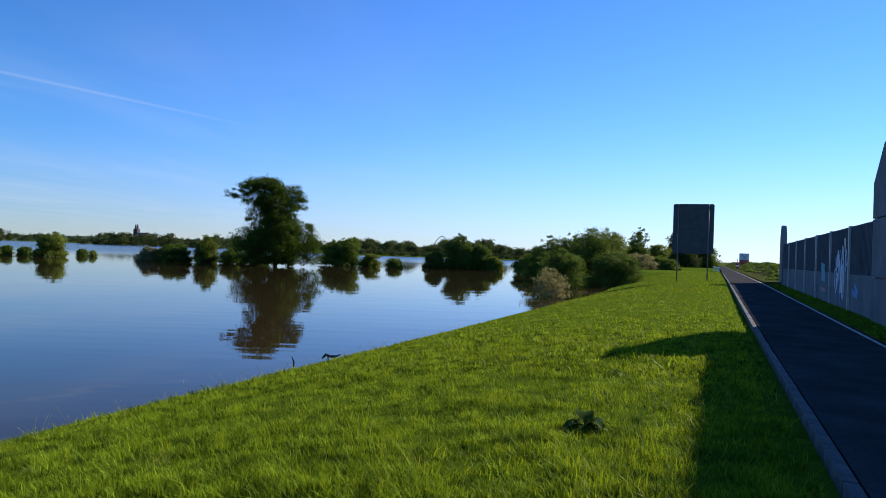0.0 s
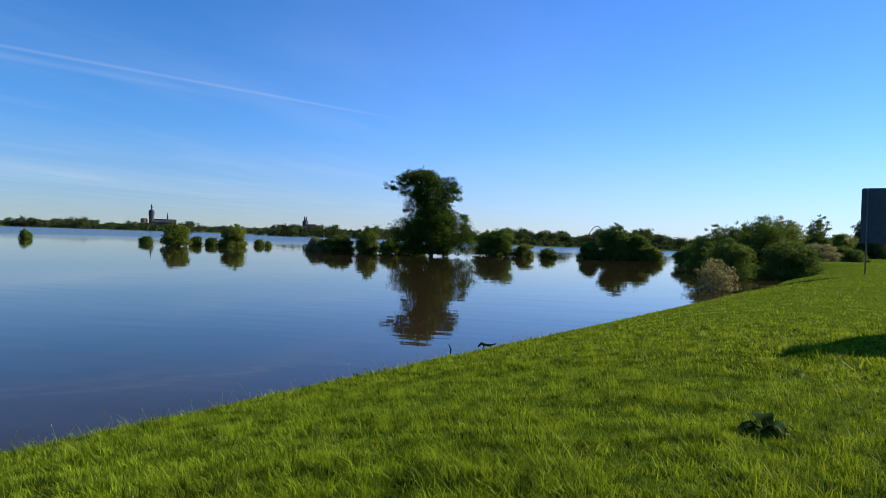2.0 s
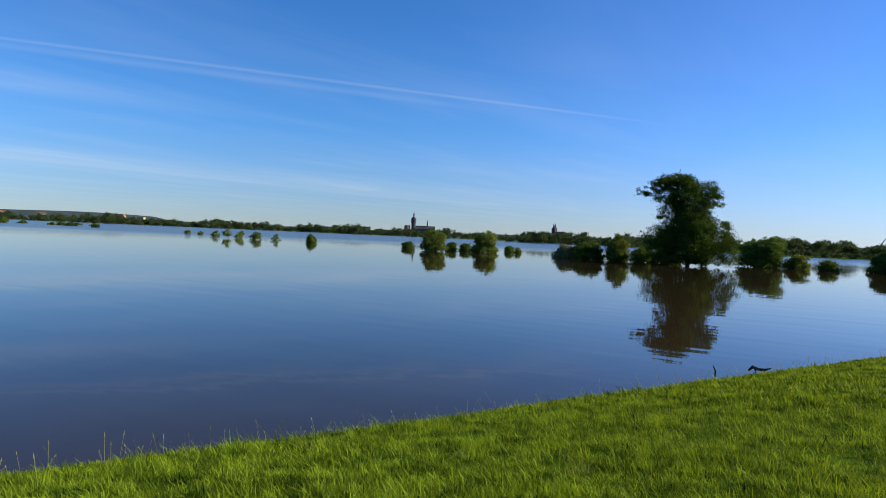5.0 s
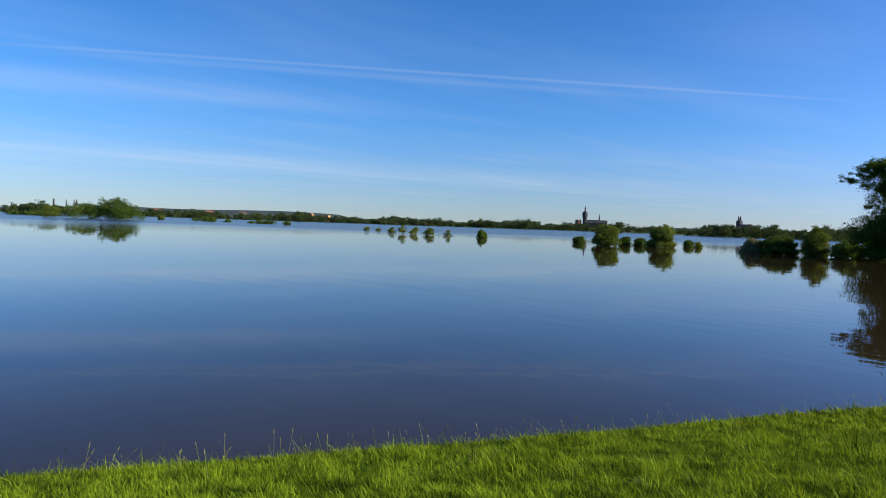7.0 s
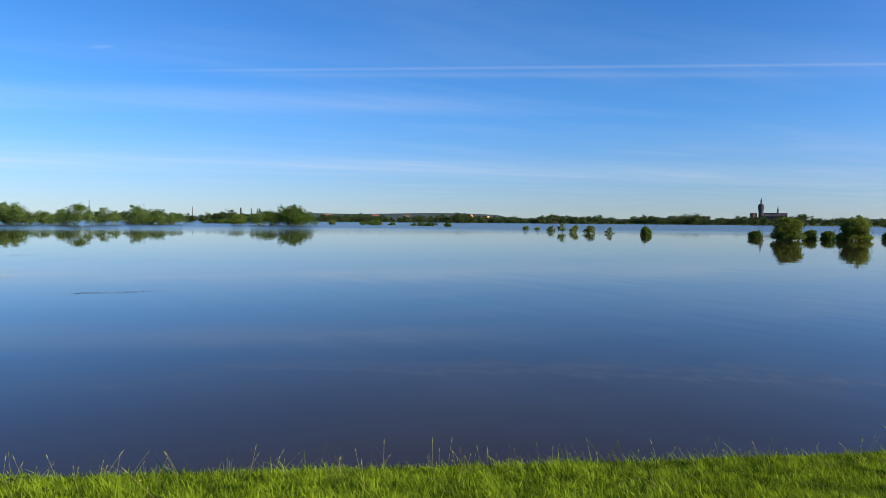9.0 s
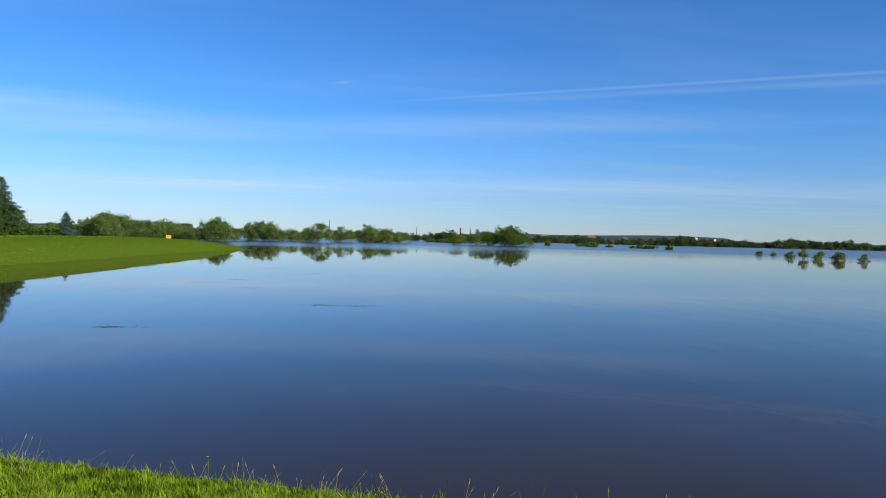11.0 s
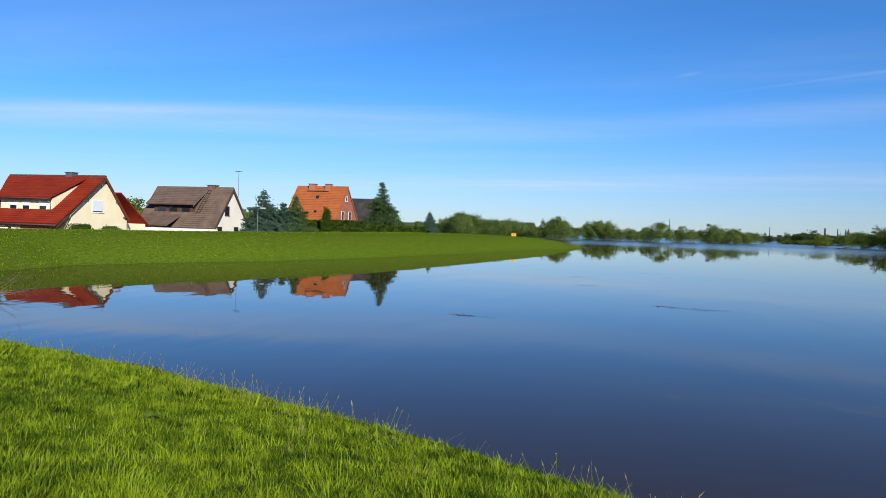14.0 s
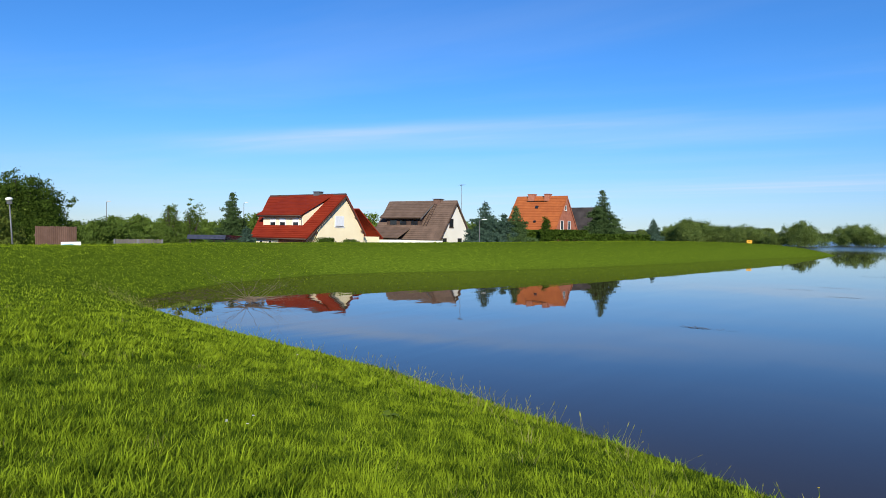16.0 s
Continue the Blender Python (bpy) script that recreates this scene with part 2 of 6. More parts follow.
M_BARK = tint("bark", (0.03, 0.024, 0.018), (0.09, 0.075, 0.06), 6, 0.9, bump=0.8, bump_scale=30)
M_TWIG = tint("dry_twigs", (0.10, 0.075, 0.055), (0.24, 0.185, 0.13), 5, 0.85)
M_ASPHALT = tint("asphalt", (0.04, 0.039, 0.04), (0.08, 0.078, 0.078), 1.3, 0.95, bump=0.5, bump_scale=160)
M_PAINT = tint("road_paint", (0.18, 0.18, 0.18), (0.5, 0.5, 0.48), 5, 0.7)
M_KERB = tint("kerb_concrete", (0.06, 0.06, 0.065), (0.15, 0.15, 0.15), 4, 0.85, bump=0.4, bump_scale=60)
M_CONC = tint("wall_concrete", (0.11, 0.115, 0.125), (0.20, 0.205, 0.215), 0.9, 0.85, bump=0.3, bump_scale=50)
M_PANEL = tint("absorber_panel", (0.05, 0.055, 0.07), (0.09, 0.095, 0.11), 2.0, 0.8, bump=0.3, bump_scale=25)
M_STEEL = tint("galvanised_steel", (0.30, 0.32, 0.34), (0.5, 0.52, 0.54), 3, 0.45, 0.7)
M_POLE = tint("dark_grey_steel", (0.10, 0.105, 0.11), (0.17, 0.175, 0.18), 3, 0.6, 0.3)
M_SIGNBACK = tint("sign_back", (0.026, 0.034, 0.042), (0.05, 0.06, 0.07), 2, 0.55, 0.3)
M_SPRAY_W = tint("white_spray_paint", (0.55, 0.55, 0.58), (0.75, 0.75, 0.78), 3, 0.6)
M_SPRAY_B = tint("blue_spray_paint", (0.05, 0.16, 0.42), (0.12, 0.32, 0.6), 3, 0.6)
M_SPRAY_C = tint("cyan_spray_paint", (0.03, 0.25, 0.35), (0.06, 0.36, 0.45), 3, 0.6)
M_SPRAY_P = tint("pink_spray_paint", (0.30, 0.14, 0.16), (0.45, 0.22, 0.22), 3, 0.6)
M_REDROOF = tint("red_roof_tiles", (0.16, 0.016, 0.007), (0.25, 0.031, 0.012), 1.2, 0.82, bump=0.5, bump_scale=6, stretch=(1, 0.4, 1))
M_ORANGEROOF = tint("orange_roof_tiles", (0.26, 0.064, 0.013), (0.38, 0.108, 0.024), 0.9, 0.75, bump=0.5, bump_scale=6)
M_BROWNROOF = tint("brown_roof_tiles", (0.10, 0.07, 0.052), (0.175, 0.12, 0.09), 0.9, 0.8, bump=0.5, bump_scale=6)
M_DARKROOF = tint("dark_roof_tiles", (0.025, 0.022, 0.022), (0.06, 0.052, 0.05), 0.9, 0.8)
M_CREAM = tint("cream_render", (0.70, 0.61, 0.40), (0.78, 0.70, 0.48), 0.6, 0.9, bump=0.2, bump_scale=40)
M_WHITE = tint("white_render", (0.64, 0.62, 0.54), (0.74, 0.71, 0.63), 0.6, 0.9, bump=0.2, bump_scale=40)
M_BRICK = tint("red_brick", (0.24, 0.085, 0.055), (0.40, 0.16, 0.10), 2.5, 0.9, bump=0.5, bump_scale=14)
M_SLATE = tint("slate_cladding", (0.05, 0.055, 0.065), (0.10, 0.11, 0.12), 3, 0.6)
M_WOOD = tint("dark_stained_wood", (0.035, 0.02, 0.014), (0.08, 0.045, 0.03), 3, 0.7)
M_FENCE = tint("brown_fence_boards", (0.10, 0.06, 0.045), (0.17, 0.105, 0.08), 2, 0.8)
M_GREYWOOD = tint("weathered_grey_boards", (0.075, 0.07, 0.062), (0.15, 0.14, 0.125), 2, 0.85, stretch=(1, 1, 0.2))
M_FRAME = tint("white_window_frame", (0.72, 0.72, 0.70), (0.82, 0.82, 0.80), 3, 0.5)
M_SHUTTER = tint("rolled_shutter", (0.55, 0.58, 0.60), (0.68, 0.70, 0.72), 3, 0.6)
M_TRUCKRED = tint("red_lacquer", (0.35, 0.015, 0.012), (0.5, 0.03, 0.02), 2, 0.4)
M_TRUCKWHITE = tint("white_lacquer", (0.62, 0.62, 0.62), (0.78, 0.78, 0.78), 2, 0.4)
M_YELLOW = tint("yellow_marker", (0.65, 0.32, 0.02), (0.8, 0.42, 0.03), 3, 0.5)
M_TARP = tint("black_foil_roof", (0.02, 0.025, 0.04), (0.05, 0.055, 0.075), 3, 0.25)
M_FARSTONE = tint("dark_old_masonry", (0.05, 0.045, 0.05), (0.10, 0.09, 0.095), 0.1, 0.9)
M_FARBRICK = tint("far_brick", (0.22, 0.10, 0.075), (0.32, 0.16, 0.12), 0.1, 0.9)
M_FARWHITE = tint("far_white_wall", (0.3, 0.3, 0.29), (0.42, 0.42, 0.40), 0.1, 0.9)
M_FARORANGE = tint("far_ochre_wall", (0.5, 0.27, 0.10), (0.6, 0.34, 0.14), 0.1, 0.9)
M_DRIFT = tint("drift_litter", (0.07, 0.05, 0.035), (0.16, 0.12, 0.085), 3, 0.95, bump=0.8, bump_scale=20)
M_PETAL = tint("yellow_petals", (0.6, 0.38, 0.02), (0.75, 0.5, 0.03), 3, 0.6)
M_WHITEPETAL = tint("white_petals", (0.7, 0.7, 0.66), (0.82, 0.82, 0.8), 3, 0.6)
M_BANNER = tint("pale_banner", (0.55, 0.60, 0.60), (0.72, 0.76, 0.74), 2, 0.6)
M_LAMPHEAD = tint("pale_lamp_cover", (0.6, 0.6, 0.58), (0.75, 0.75, 0.72), 3, 0.4)


def glass_material():
    m, n, l, b = mat("window_glass")
    b.inputs["Base Color"].default_value = (0.015, 0.018, 0.022, 1)
    b.inputs["Roughness"].default_value = 0.06
    b.inputs["Specular IOR Level"].default_value = 0.8
    return m


M_GLASS = glass_material()

# ---- building helpers ----


def finish(name, me, material, parent=None, label="", category="", kind="", group="", smooth=False):
    for mm in material if isinstance(material, (list, tuple)) else (material,):
        me.materials.append(mm)
    if smooth:
        me.polygons.foreach_set("use_smooth", [True] * len(me.polygons))
    ob = new(name, me)
    if parent:
        ob.parent = parent
    return tagged(ob, label, category, group, kind)


def part(name, bm, material, parent=None, label="", smooth=False, **tags):
    me = bpy.data.meshes.new(name)
    bm.to_mesh(me)
    bm.free()
    return finish(name, me, material, parent, label, smooth=smooth, **tags)


def raw(name, verts, faces, material, parent=None, label="", smooth=False, **tags):
    """One mesh from arrays; faces all of one size."""
    me = bpy.data.meshes.new(name)
    verts, faces = np.asarray(verts, np.float32), np.asarray(faces, np.int32)
    me.vertices.add(len(verts))
    me.vertices.foreach_set("co", verts.ravel())
    k = faces.shape[1]
    me.loops.add(faces.size)
    me.loops.foreach_set("vertex_index", faces.ravel())
    me.polygons.add(len(faces))
    me.polygons.foreach_set("loop_start", np.arange(0, faces.size, k, dtype=np.int32))
    me.update(calc_edges=True)
    return finish(name, me, material, parent, label, smooth=smooth, **tags)


def thing(name, m, label, category, group=""):
    e = new(name)
    e.empty_display_size = 0.2
    e.matrix_world = m
    return tagged(e, label, category, group)


def box(bm, x0, x1, y0, y1, z0, z1, bevel=0.0):
    r = bmesh.ops.create_cube(bm, size=1.0)
    for v in r["verts"]:
        v.co = Vector(((x0 + x1) / 2 + v.co.x * (x1 - x0), (y0 + y1) / 2 + v.co.y * (y1 - y0), (z0 + z1) / 2 + v.co.z * (z1 - z0)))
    if bevel:
        es = list({e for v in r["verts"] for e in v.link_edges})
        bmesh.ops.bevel(bm, geom=es, offset=bevel, segments=2, affect="EDGES", profile=0.6)
    return bm


def boxed(*a, bevel=0.0):
    return box(bmesh.new(), *a, bevel=bevel)


def prism(bm, outline, a, b, axis="y"):
    """An outline in the plane across an axis, drawn out from a to b along it."""
    def put(p, q, s):
        return {"y": (p, s, q), "x": (s, p, q), "z": (p, q, s)}[axis]
    lo = [bm.verts.new(put(p, q, a)) for p, q in outline]
    hi = [bm.verts.new(put(p, q, b)) for p, q in outline]
    n = len(outline)
    for k in range(n):
        bm.faces.new((lo[k], lo[(k + 1) % n], hi[(k + 1) % n], hi[k]))
    bm.faces.new(lo[::-1])
    bm.faces.new(hi)
    bmesh.ops.recalc_face_normals(bm, faces=bm.faces)
    return bm


def tube(bm, pts, radii, sides=7):
    rings = []
    pts = [Vector(p) for p in pts]
    for k, p in enumerate(pts):
        d = (pts[min(k + 1, len(pts) - 1)] - pts[max(k - 1, 0)]).normalized()
        q = d.to_track_quat("Z", "Y")
        rings.append([bm.verts.new(p + q @ Vector((math.cos(a) * radii[k], math.sin(a) * radii[k], 0))) for a in [2 * math.pi * s / sides for s in range(sides)]])
    for r0, r1 in zip(rings, rings[1:]):
        for s in range(sides):
            bm.faces.new((r0[s], r0[(s + 1) % sides], r1[(s + 1) % sides], r1[s]))
    bm.faces.new(rings[0][::-1])
    bm.faces.new(rings[-1])
    return bm


# ---- the lie of the land: a bank along the path, an inlet, a dike beyond it ----
TH = radians(21.6)                      # the path's heading, clockwise from +y
PU, PL = np.array((math.sin(TH), math.cos(TH))), np.array((-math.cos(TH), math.sin(TH)))


def uv(u, v, z=0.0):
    """u metres along the path, v metres to its river side."""
    p = PU * u + PL * v
    return Vector((p[0], p[1], z))


# shore: x, y, crest height, width of the slope, height of the land behind, how far the crest is flat
BANK = [(600, 70, 1.5), (150, 34, 1.2), (112, 24, 1.2), (92, 11, 1.3), (60, 8.8, 1.33), (25, 8.92, 1.15), (5, 9.12, 1.12), (-5, 9.52, 1.13), (-11, 9.3, 1.2), (-17, 8.4, 1.35), (-24, 7.6, 1.6)]
SHORE = [(*uv(u, v)[:2], c, 9.5, c, 60) for u, v, c in BANK] + [
    (-17.4, -22.6, 1.75, 8.5, 1.0, 5), (-20, -24.4, 1.8, 7.5, 0.4, 3), (-25.5, -27.2, 1.75, 6.3, -0.3, 3),
    (-33.5, -28.6, 1.8, 6.0, -0.4, 3), (-39, -27.0, 1.84, 5.8, -0.4, 3), (-47, -23.5, 1.88, 5.8, -0.4, 3),
    (-58, -20.6, 1.95, 6.0, -0.4, 3), (-74, -17.8, 2.05, 6.4, 0.6, 4), (-90, -16.0, 2.08, 6.4, 1.75, 6), (-106, -13.6, 2.02, 6.4, 1.8, 6), (-121, -10.2, 1.7, 6.4, 1.7, 6),
    (-132, -8, 1.2, 7, 1.2, 6), (-150, -22, 1.2, 10, 1.0, 9), (-230, -70, 0.8, 20, 0.6, 20), (-420, -110, 0.6, 20, 0.6, 30),
    (-1150, -150, 0.8, 30, 1.0, 60), (-1300, 240, 0.8, 30, 1.0, 60), (-1150, 790, 0.8, 30, 1.0, 60), (-720, 1080, 0.8, 30, 1.0, 60),
    (-190, 760, 0.8, 30, 1.0, 60), (-60, 420, 0.8, 30, 1.0, 60), (130, 430, 0.8, 30, 1.0, 60), (225, 540, 1.4, 30, 1.4, 60)]
SH = np.array(SHORE)


_hr = np.random.default_rng(3)
_HUM = [(a, 6.283 / w, p) for a, w, p in zip(_hr.uniform(0, 3.14, 14), _hr.uniform(0.5, 2.6, 14), _hr.uniform(0, 6.28, 14))]


def hummocks(x, y):
    """Uneven tussocks: 0 to 1 over the plan."""
    s = 0
    for a, k, p in _HUM:
        s = s + np.sin(k * (x * math.cos(a) + y * math.sin(a)) + p)
    return np.clip(0.5 + s / 10.0, 0, 1)


def ground_z(x, y):
    x, y = np.asarray(x, float), np.asarray(y, float)
    best = np.full(x.shape, 1e18)
    att = np.zeros(x.shape + (4,))
    inside = np.zeros(x.shape, bool)
    for k in range(len(SH)):
        a, b = SH[k], SH[(k + 1) % len(SH)]
        dx, dy = b[0] - a[0], b[1] - a[1]
        t = np.clip(((x - a[0]) * dx + (y - a[1]) * dy) / (dx * dx + dy * dy), 0, 1)
        d2 = (x - a[0] - t * dx) ** 2 + (y - a[1] - t * dy) ** 2
        near = d2 < best
        best = np.where(near, d2, best)
        att = np.where(near[..., None], a[2:] + t[..., None] * (b[2:] - a[2:]), att)
        if dy:
            inside ^= ((a[1] > y) != (b[1] > y)) & (x < dx * (y - a[1]) / dy + a[0])
    d = np.sqrt(best)
    crest, wide, back, flat = att[..., 0], att[..., 1], att[..., 2], att[..., 3]
    s = np.clip(d / wide, 0, 1)
    up = crest * (1 - (1 - s) ** 2)
    f = np.clip((d - wide - flat) / 9.0, 0, 1)
    f = f * f * (3 - 2 * f)
    land = up + (back - crest) * f
    rough = 0.05 * (hummocks(x, y) - 0.5)
    v = x * PL[0] + y * PL[1]
    u = x * PU[0] + y * PU[1]
    rough = rough * np.clip((34 - np.hypot(x + 2, y - 1)) / 16, 0.0, 1) * np.clip(d / 2.0, 0.15, 1) * np.clip(np.abs(v + 2.1) - 1.3, 0, 1)
    z = np.where(inside, -np.minimum(1.6, 0.22 * d), land + rough)
    on_path = (np.abs(v + 2.1) < 1.5) & (u > -45)
    return np.where(on_path, z - 0.06, z)


def gz(x, y):
    return float(ground_z(np.array([x]), np.array([y]))[0])


# ground: one sheet out to the horizon
_ang = np.linspace(0, 2 * np.pi, 720, endpoint=False)
_rad = np.concatenate([np.linspace(0.5, 60, 110), np.linspace(60.6, 150, 140), np.geomspace(154, 4800, 62)])
_R, _A = np.meshgrid(_rad, _ang, indexing="ij")
_X, _Y = -4 + _R * np.cos(_A), 2 + _R * np.sin(_A)
_V = np.stack([_X, _Y, ground_z(_X, _Y)], -1).reshape(-1, 3)
_i, _j = np.meshgrid(np.arange(len(_rad) - 1), np.arange(720), indexing="ij")
_q = np.stack([_i * 720 + _j, _i * 720 + (_j + 1) % 720, (_i + 1) * 720 + (_j + 1) % 720, (_i + 1) * 720 + _j], -1).reshape(-1, 4)[:, ::-1]
_V = np.vstack([_V, [[-4, 2, gz(-4, 2)]]])
ground = raw("ground", _V, _q, M_TURF, label="grassy river bank, dike and flood plain", category="ground", kind="structure", smooth=True)
_wr = 4700
water = raw("water", [(-_wr, -_wr, 0), (_wr, -_wr, 0), (_wr, _wr, 0), (-_wr, _wr, 0)], [(0, 1, 2, 3)], M_WATER, label="calm brown flood water mirroring the blue sky", category="water", kind="structure")

# ---- path, kerb and noise barrier ----
PATH_M = pose(0, 0, 0, 0, 0, -21.6)     # local y runs along the path, local x to its land side


def path_z(u):
    s = min(max((u - 15) / 45, 0), 1)
    return 1.17 + 0.2 * s


def strip(name, x0, x1, rise, thick, u0, u1, step, material, **tags):
    """A long flat slab that follows the path's rise."""
    bm = bmesh.new()
    us = [u0 + (u1 - u0) * k / step for k in range(step + 1)]
    rows = []
    for u in us:
        z = path_z(u) + rise
        rows.append([bm.verts.new((x0, u, z - thick)), bm.verts.new((x0, u, z)), bm.verts.new((x1, u, z)), bm.verts.new((x1, u, z - thick))])
    for a, b in zip(rows, rows[1:]):
        for k in range(3):
            bm.faces.new((a[k], b[k], b[k + 1], a[k + 1]))
    bm.faces.new(rows[0])
    bm.faces.new(rows[-1][::-1])
    bmesh.ops.recalc_face_normals(bm, faces=bm.faces)
    ob = part(name, bm, material, **tags)
    ob.matrix_world = PATH_M
    return ob


strip("pavement", 1.08, 3.46, 0.02, 0.25, -44, 420, 120, M_ASPHALT, label="dark asphalt cycle path along the bank", category="path", kind="structure")
strip("trim", 3.28, 3.36, 0.026, 0.03, -44, 420, 120, M_PAINT, label="worn white edge line on the asphalt", category="line", kind="structure")
strip("verge", 3.47, 8.6, 0.10, 0.3, 58, 420, 90, M_VERGE, label="dry grey-green grass verge beside the path", category="verge", kind="structure")
kerb = thing("kerb", PATH_M, "flush pale concrete kerb along the path's grass edge", "kerb")
tagged(kerb, kind="structure")
_kb = boxed(-0.055, 0.055, -0.49, 0.49, -0.2, 0.0, bevel=0.008)
_kme = None
for k in range(124):
    u = -11.5 + k
    if _kme is None:
        ob = part("kerb_stone", _kb, M_KERB, kerb)
        _kme = ob.data
    else:
        ob = new("kerb_stone", _kme)
        ob.parent = kerb
    ob.matrix_basis = pose(1.0 + random.uniform(-0.006, 0.006), u, path_z(u) + 0.028 + random.uniform(-0.004, 0.004), random.uniform(-0.25, 0.25), 0, random.uniform(-0.3, 0.3))

WALL_V = 4.75
wall = thing("noise_barrier", PATH_M, "grey concrete noise barrier with dark absorber panels and sprayed marks", "noise barrier")
WALL_TOP = 4.35


def wall_bay(u0, u1, top=WALL_TOP):
    zb = path_z((u0 + u1) / 2) - 0.25
    p = part("base_panel", boxed(WALL_V, WALL_V + 0.16, u0 + 0.09, u1 - 0.09, zb, 2.55, bevel=0.015), M_CONC, wall, "pale concrete base panel")
    n = 22
    w = (u1 - u0 - 0.18) / n
    line = [(WALL_V + 0.15, u0 + 0.09)]
    for k in range(n):                       # trapezoid ribs
        a = u0 + 0.09 + w * k
        line += [(WALL_V + 0.04, a), (WALL_V + 0.04, a + 0.3 * w), (WALL_V + 0.0, a + 0.45 * w), (WALL_V + 0.0, a + 0.85 * w)]
    line.append((WALL_V + 0.15, u1 - 0.09))
    part("absorber_panel", prism(bmesh.new(), line, 2.56, top, "z"), M_PANEL, wall, "dark ribbed absorber panel")
    bm = bmesh.new()
    box(bm, WALL_V - 0.05, WALL_V + 0.2, u0 - 0.075, u0 - 0.06, zb, top + 0.03)
    box(bm, WALL_V - 0.05, WALL_V + 0.2, u0 + 0.06, u0 + 0.075, zb, top + 0.03)
    box(bm, WALL_V - 0.06, WALL_V - 0.048, u0 - 0.08, u0 + 0.08, zb, top + 0.03)
    part("post", bm, M_STEEL, wall, "grey steel post")


BAY = 4.62
for k in range(7):
    wall_bay(25.4 + BAY * k, 25.4 + BAY * (k + 1))
for k in range(6):
    wall_bay(21.6 - BAY * (k + 1), 21.6 - BAY * k, 5.35)
# end fin with a rounded top, and the tall tapered pylon
_e = 25.4 + BAY * 7
part("end_fin", prism(bmesh.new(), [(_e, 1.0), (_e + 2.2, 1.0)] + [(_e + 1.1 + 1.1 * math.cos(a), 4.3 + 1.55 * math.sin(a)) for a in [math.pi * s / 12 for s in range(13)]] + [(_e, 4.3)][:0], WALL_V - 0.06, WALL_V + 0.24, "x"), M_CONC, wall, "rounded concrete end fin")
for z0, z1 in ((0.9, 2.5), (2.53, 4.35)):
    part("pylon_block", boxed(WALL_V - 0.14, WALL_V + 0.34, 21.7, 25.3, z0, z1, bevel=0.02), M_CONC, wall, "large concrete pylon block")
part("pylon_top", prism(bmesh.new(), [(21.7, 4.38), (25.3, 4.38), (25.3, 5.5), (23.95, 6.6), (22.9, 6.6), (21.7, 5.6)], WALL_V - 0.14, WALL_V + 0.34, "x"), M_CONC, wall, "tapered concrete pylon top")


def spray(name, pts, r, material, label):
    """A sprayed stroke on the wall's face: points (u, z)."""
    bm = bmesh.new()
    x = WALL_V - 0.012
    for (u0, z0), (u1, z1) in zip(pts, pts[1:]):
        d = Vector((u1 - u0, z1 - z0)).normalized() * r
        nx = Vector((-d.y, d.x))
        a = [(u0 - d.x * .5 + nx.x, z0 - d.y * .5 + nx.y), (u1 + d.x * .5 + nx.x, z1 + d.y * .5 + nx.y), (u1 + d.x * .5 - nx.x, z1 + d.y * .5 - nx.y), (u0 - d.x * .5 - nx.x, z0 - d.y * .5 - nx.y)]
        prism(bm, a, x, x + 0.008, "x")
        x -= 0.0005
    part(name, bm, material, wall, label)


_sr = np.random.default_rng(31)
for k in range(17):                         # a dense white tag over one bay
    u0, z0 = _sr.uniform(30.6, 33.4), _sr.uniform(1.9, 3.3)
    ph, rx, rz, tw = _sr.uniform(0, 6.28), _sr.uniform(0.2, 0.5), _sr.uniform(0.3, 0.75), _sr.uniform(1.2, 2.4)
    spray("sprayed_mark", [(u0 + rx * math.sin(ph + 0.5 * q), z0 + rz * math.cos(ph * 2 + 0.5 * tw * q)) for q in range(9)], _sr.uniform(0.025, 0.06), M_SPRAY_W if k % 3 else M_SPRAY_B, "white and blue sprayed scribble")
spray("sprayed_mark", [(28.2, 1.9), (28.8, 2.15), (28.4, 1.75), (29.3, 1.95), (29.0, 1.7)], 0.07, M_SPRAY_B, "blue sprayed scribble")
spray("sprayed_mark", [(36.2, 2.3), (37.2, 2.35), (36.4, 2.7), (37.3, 2.8)], 0.2, M_SPRAY_C, "cyan sprayed patch")
spray("sprayed_mark", [(36.0, 1.7), (37.4, 1.75)], 0.07, M_SPRAY_P, "faded pink sprayed line")

# ---- large road sign, seen from behind ----


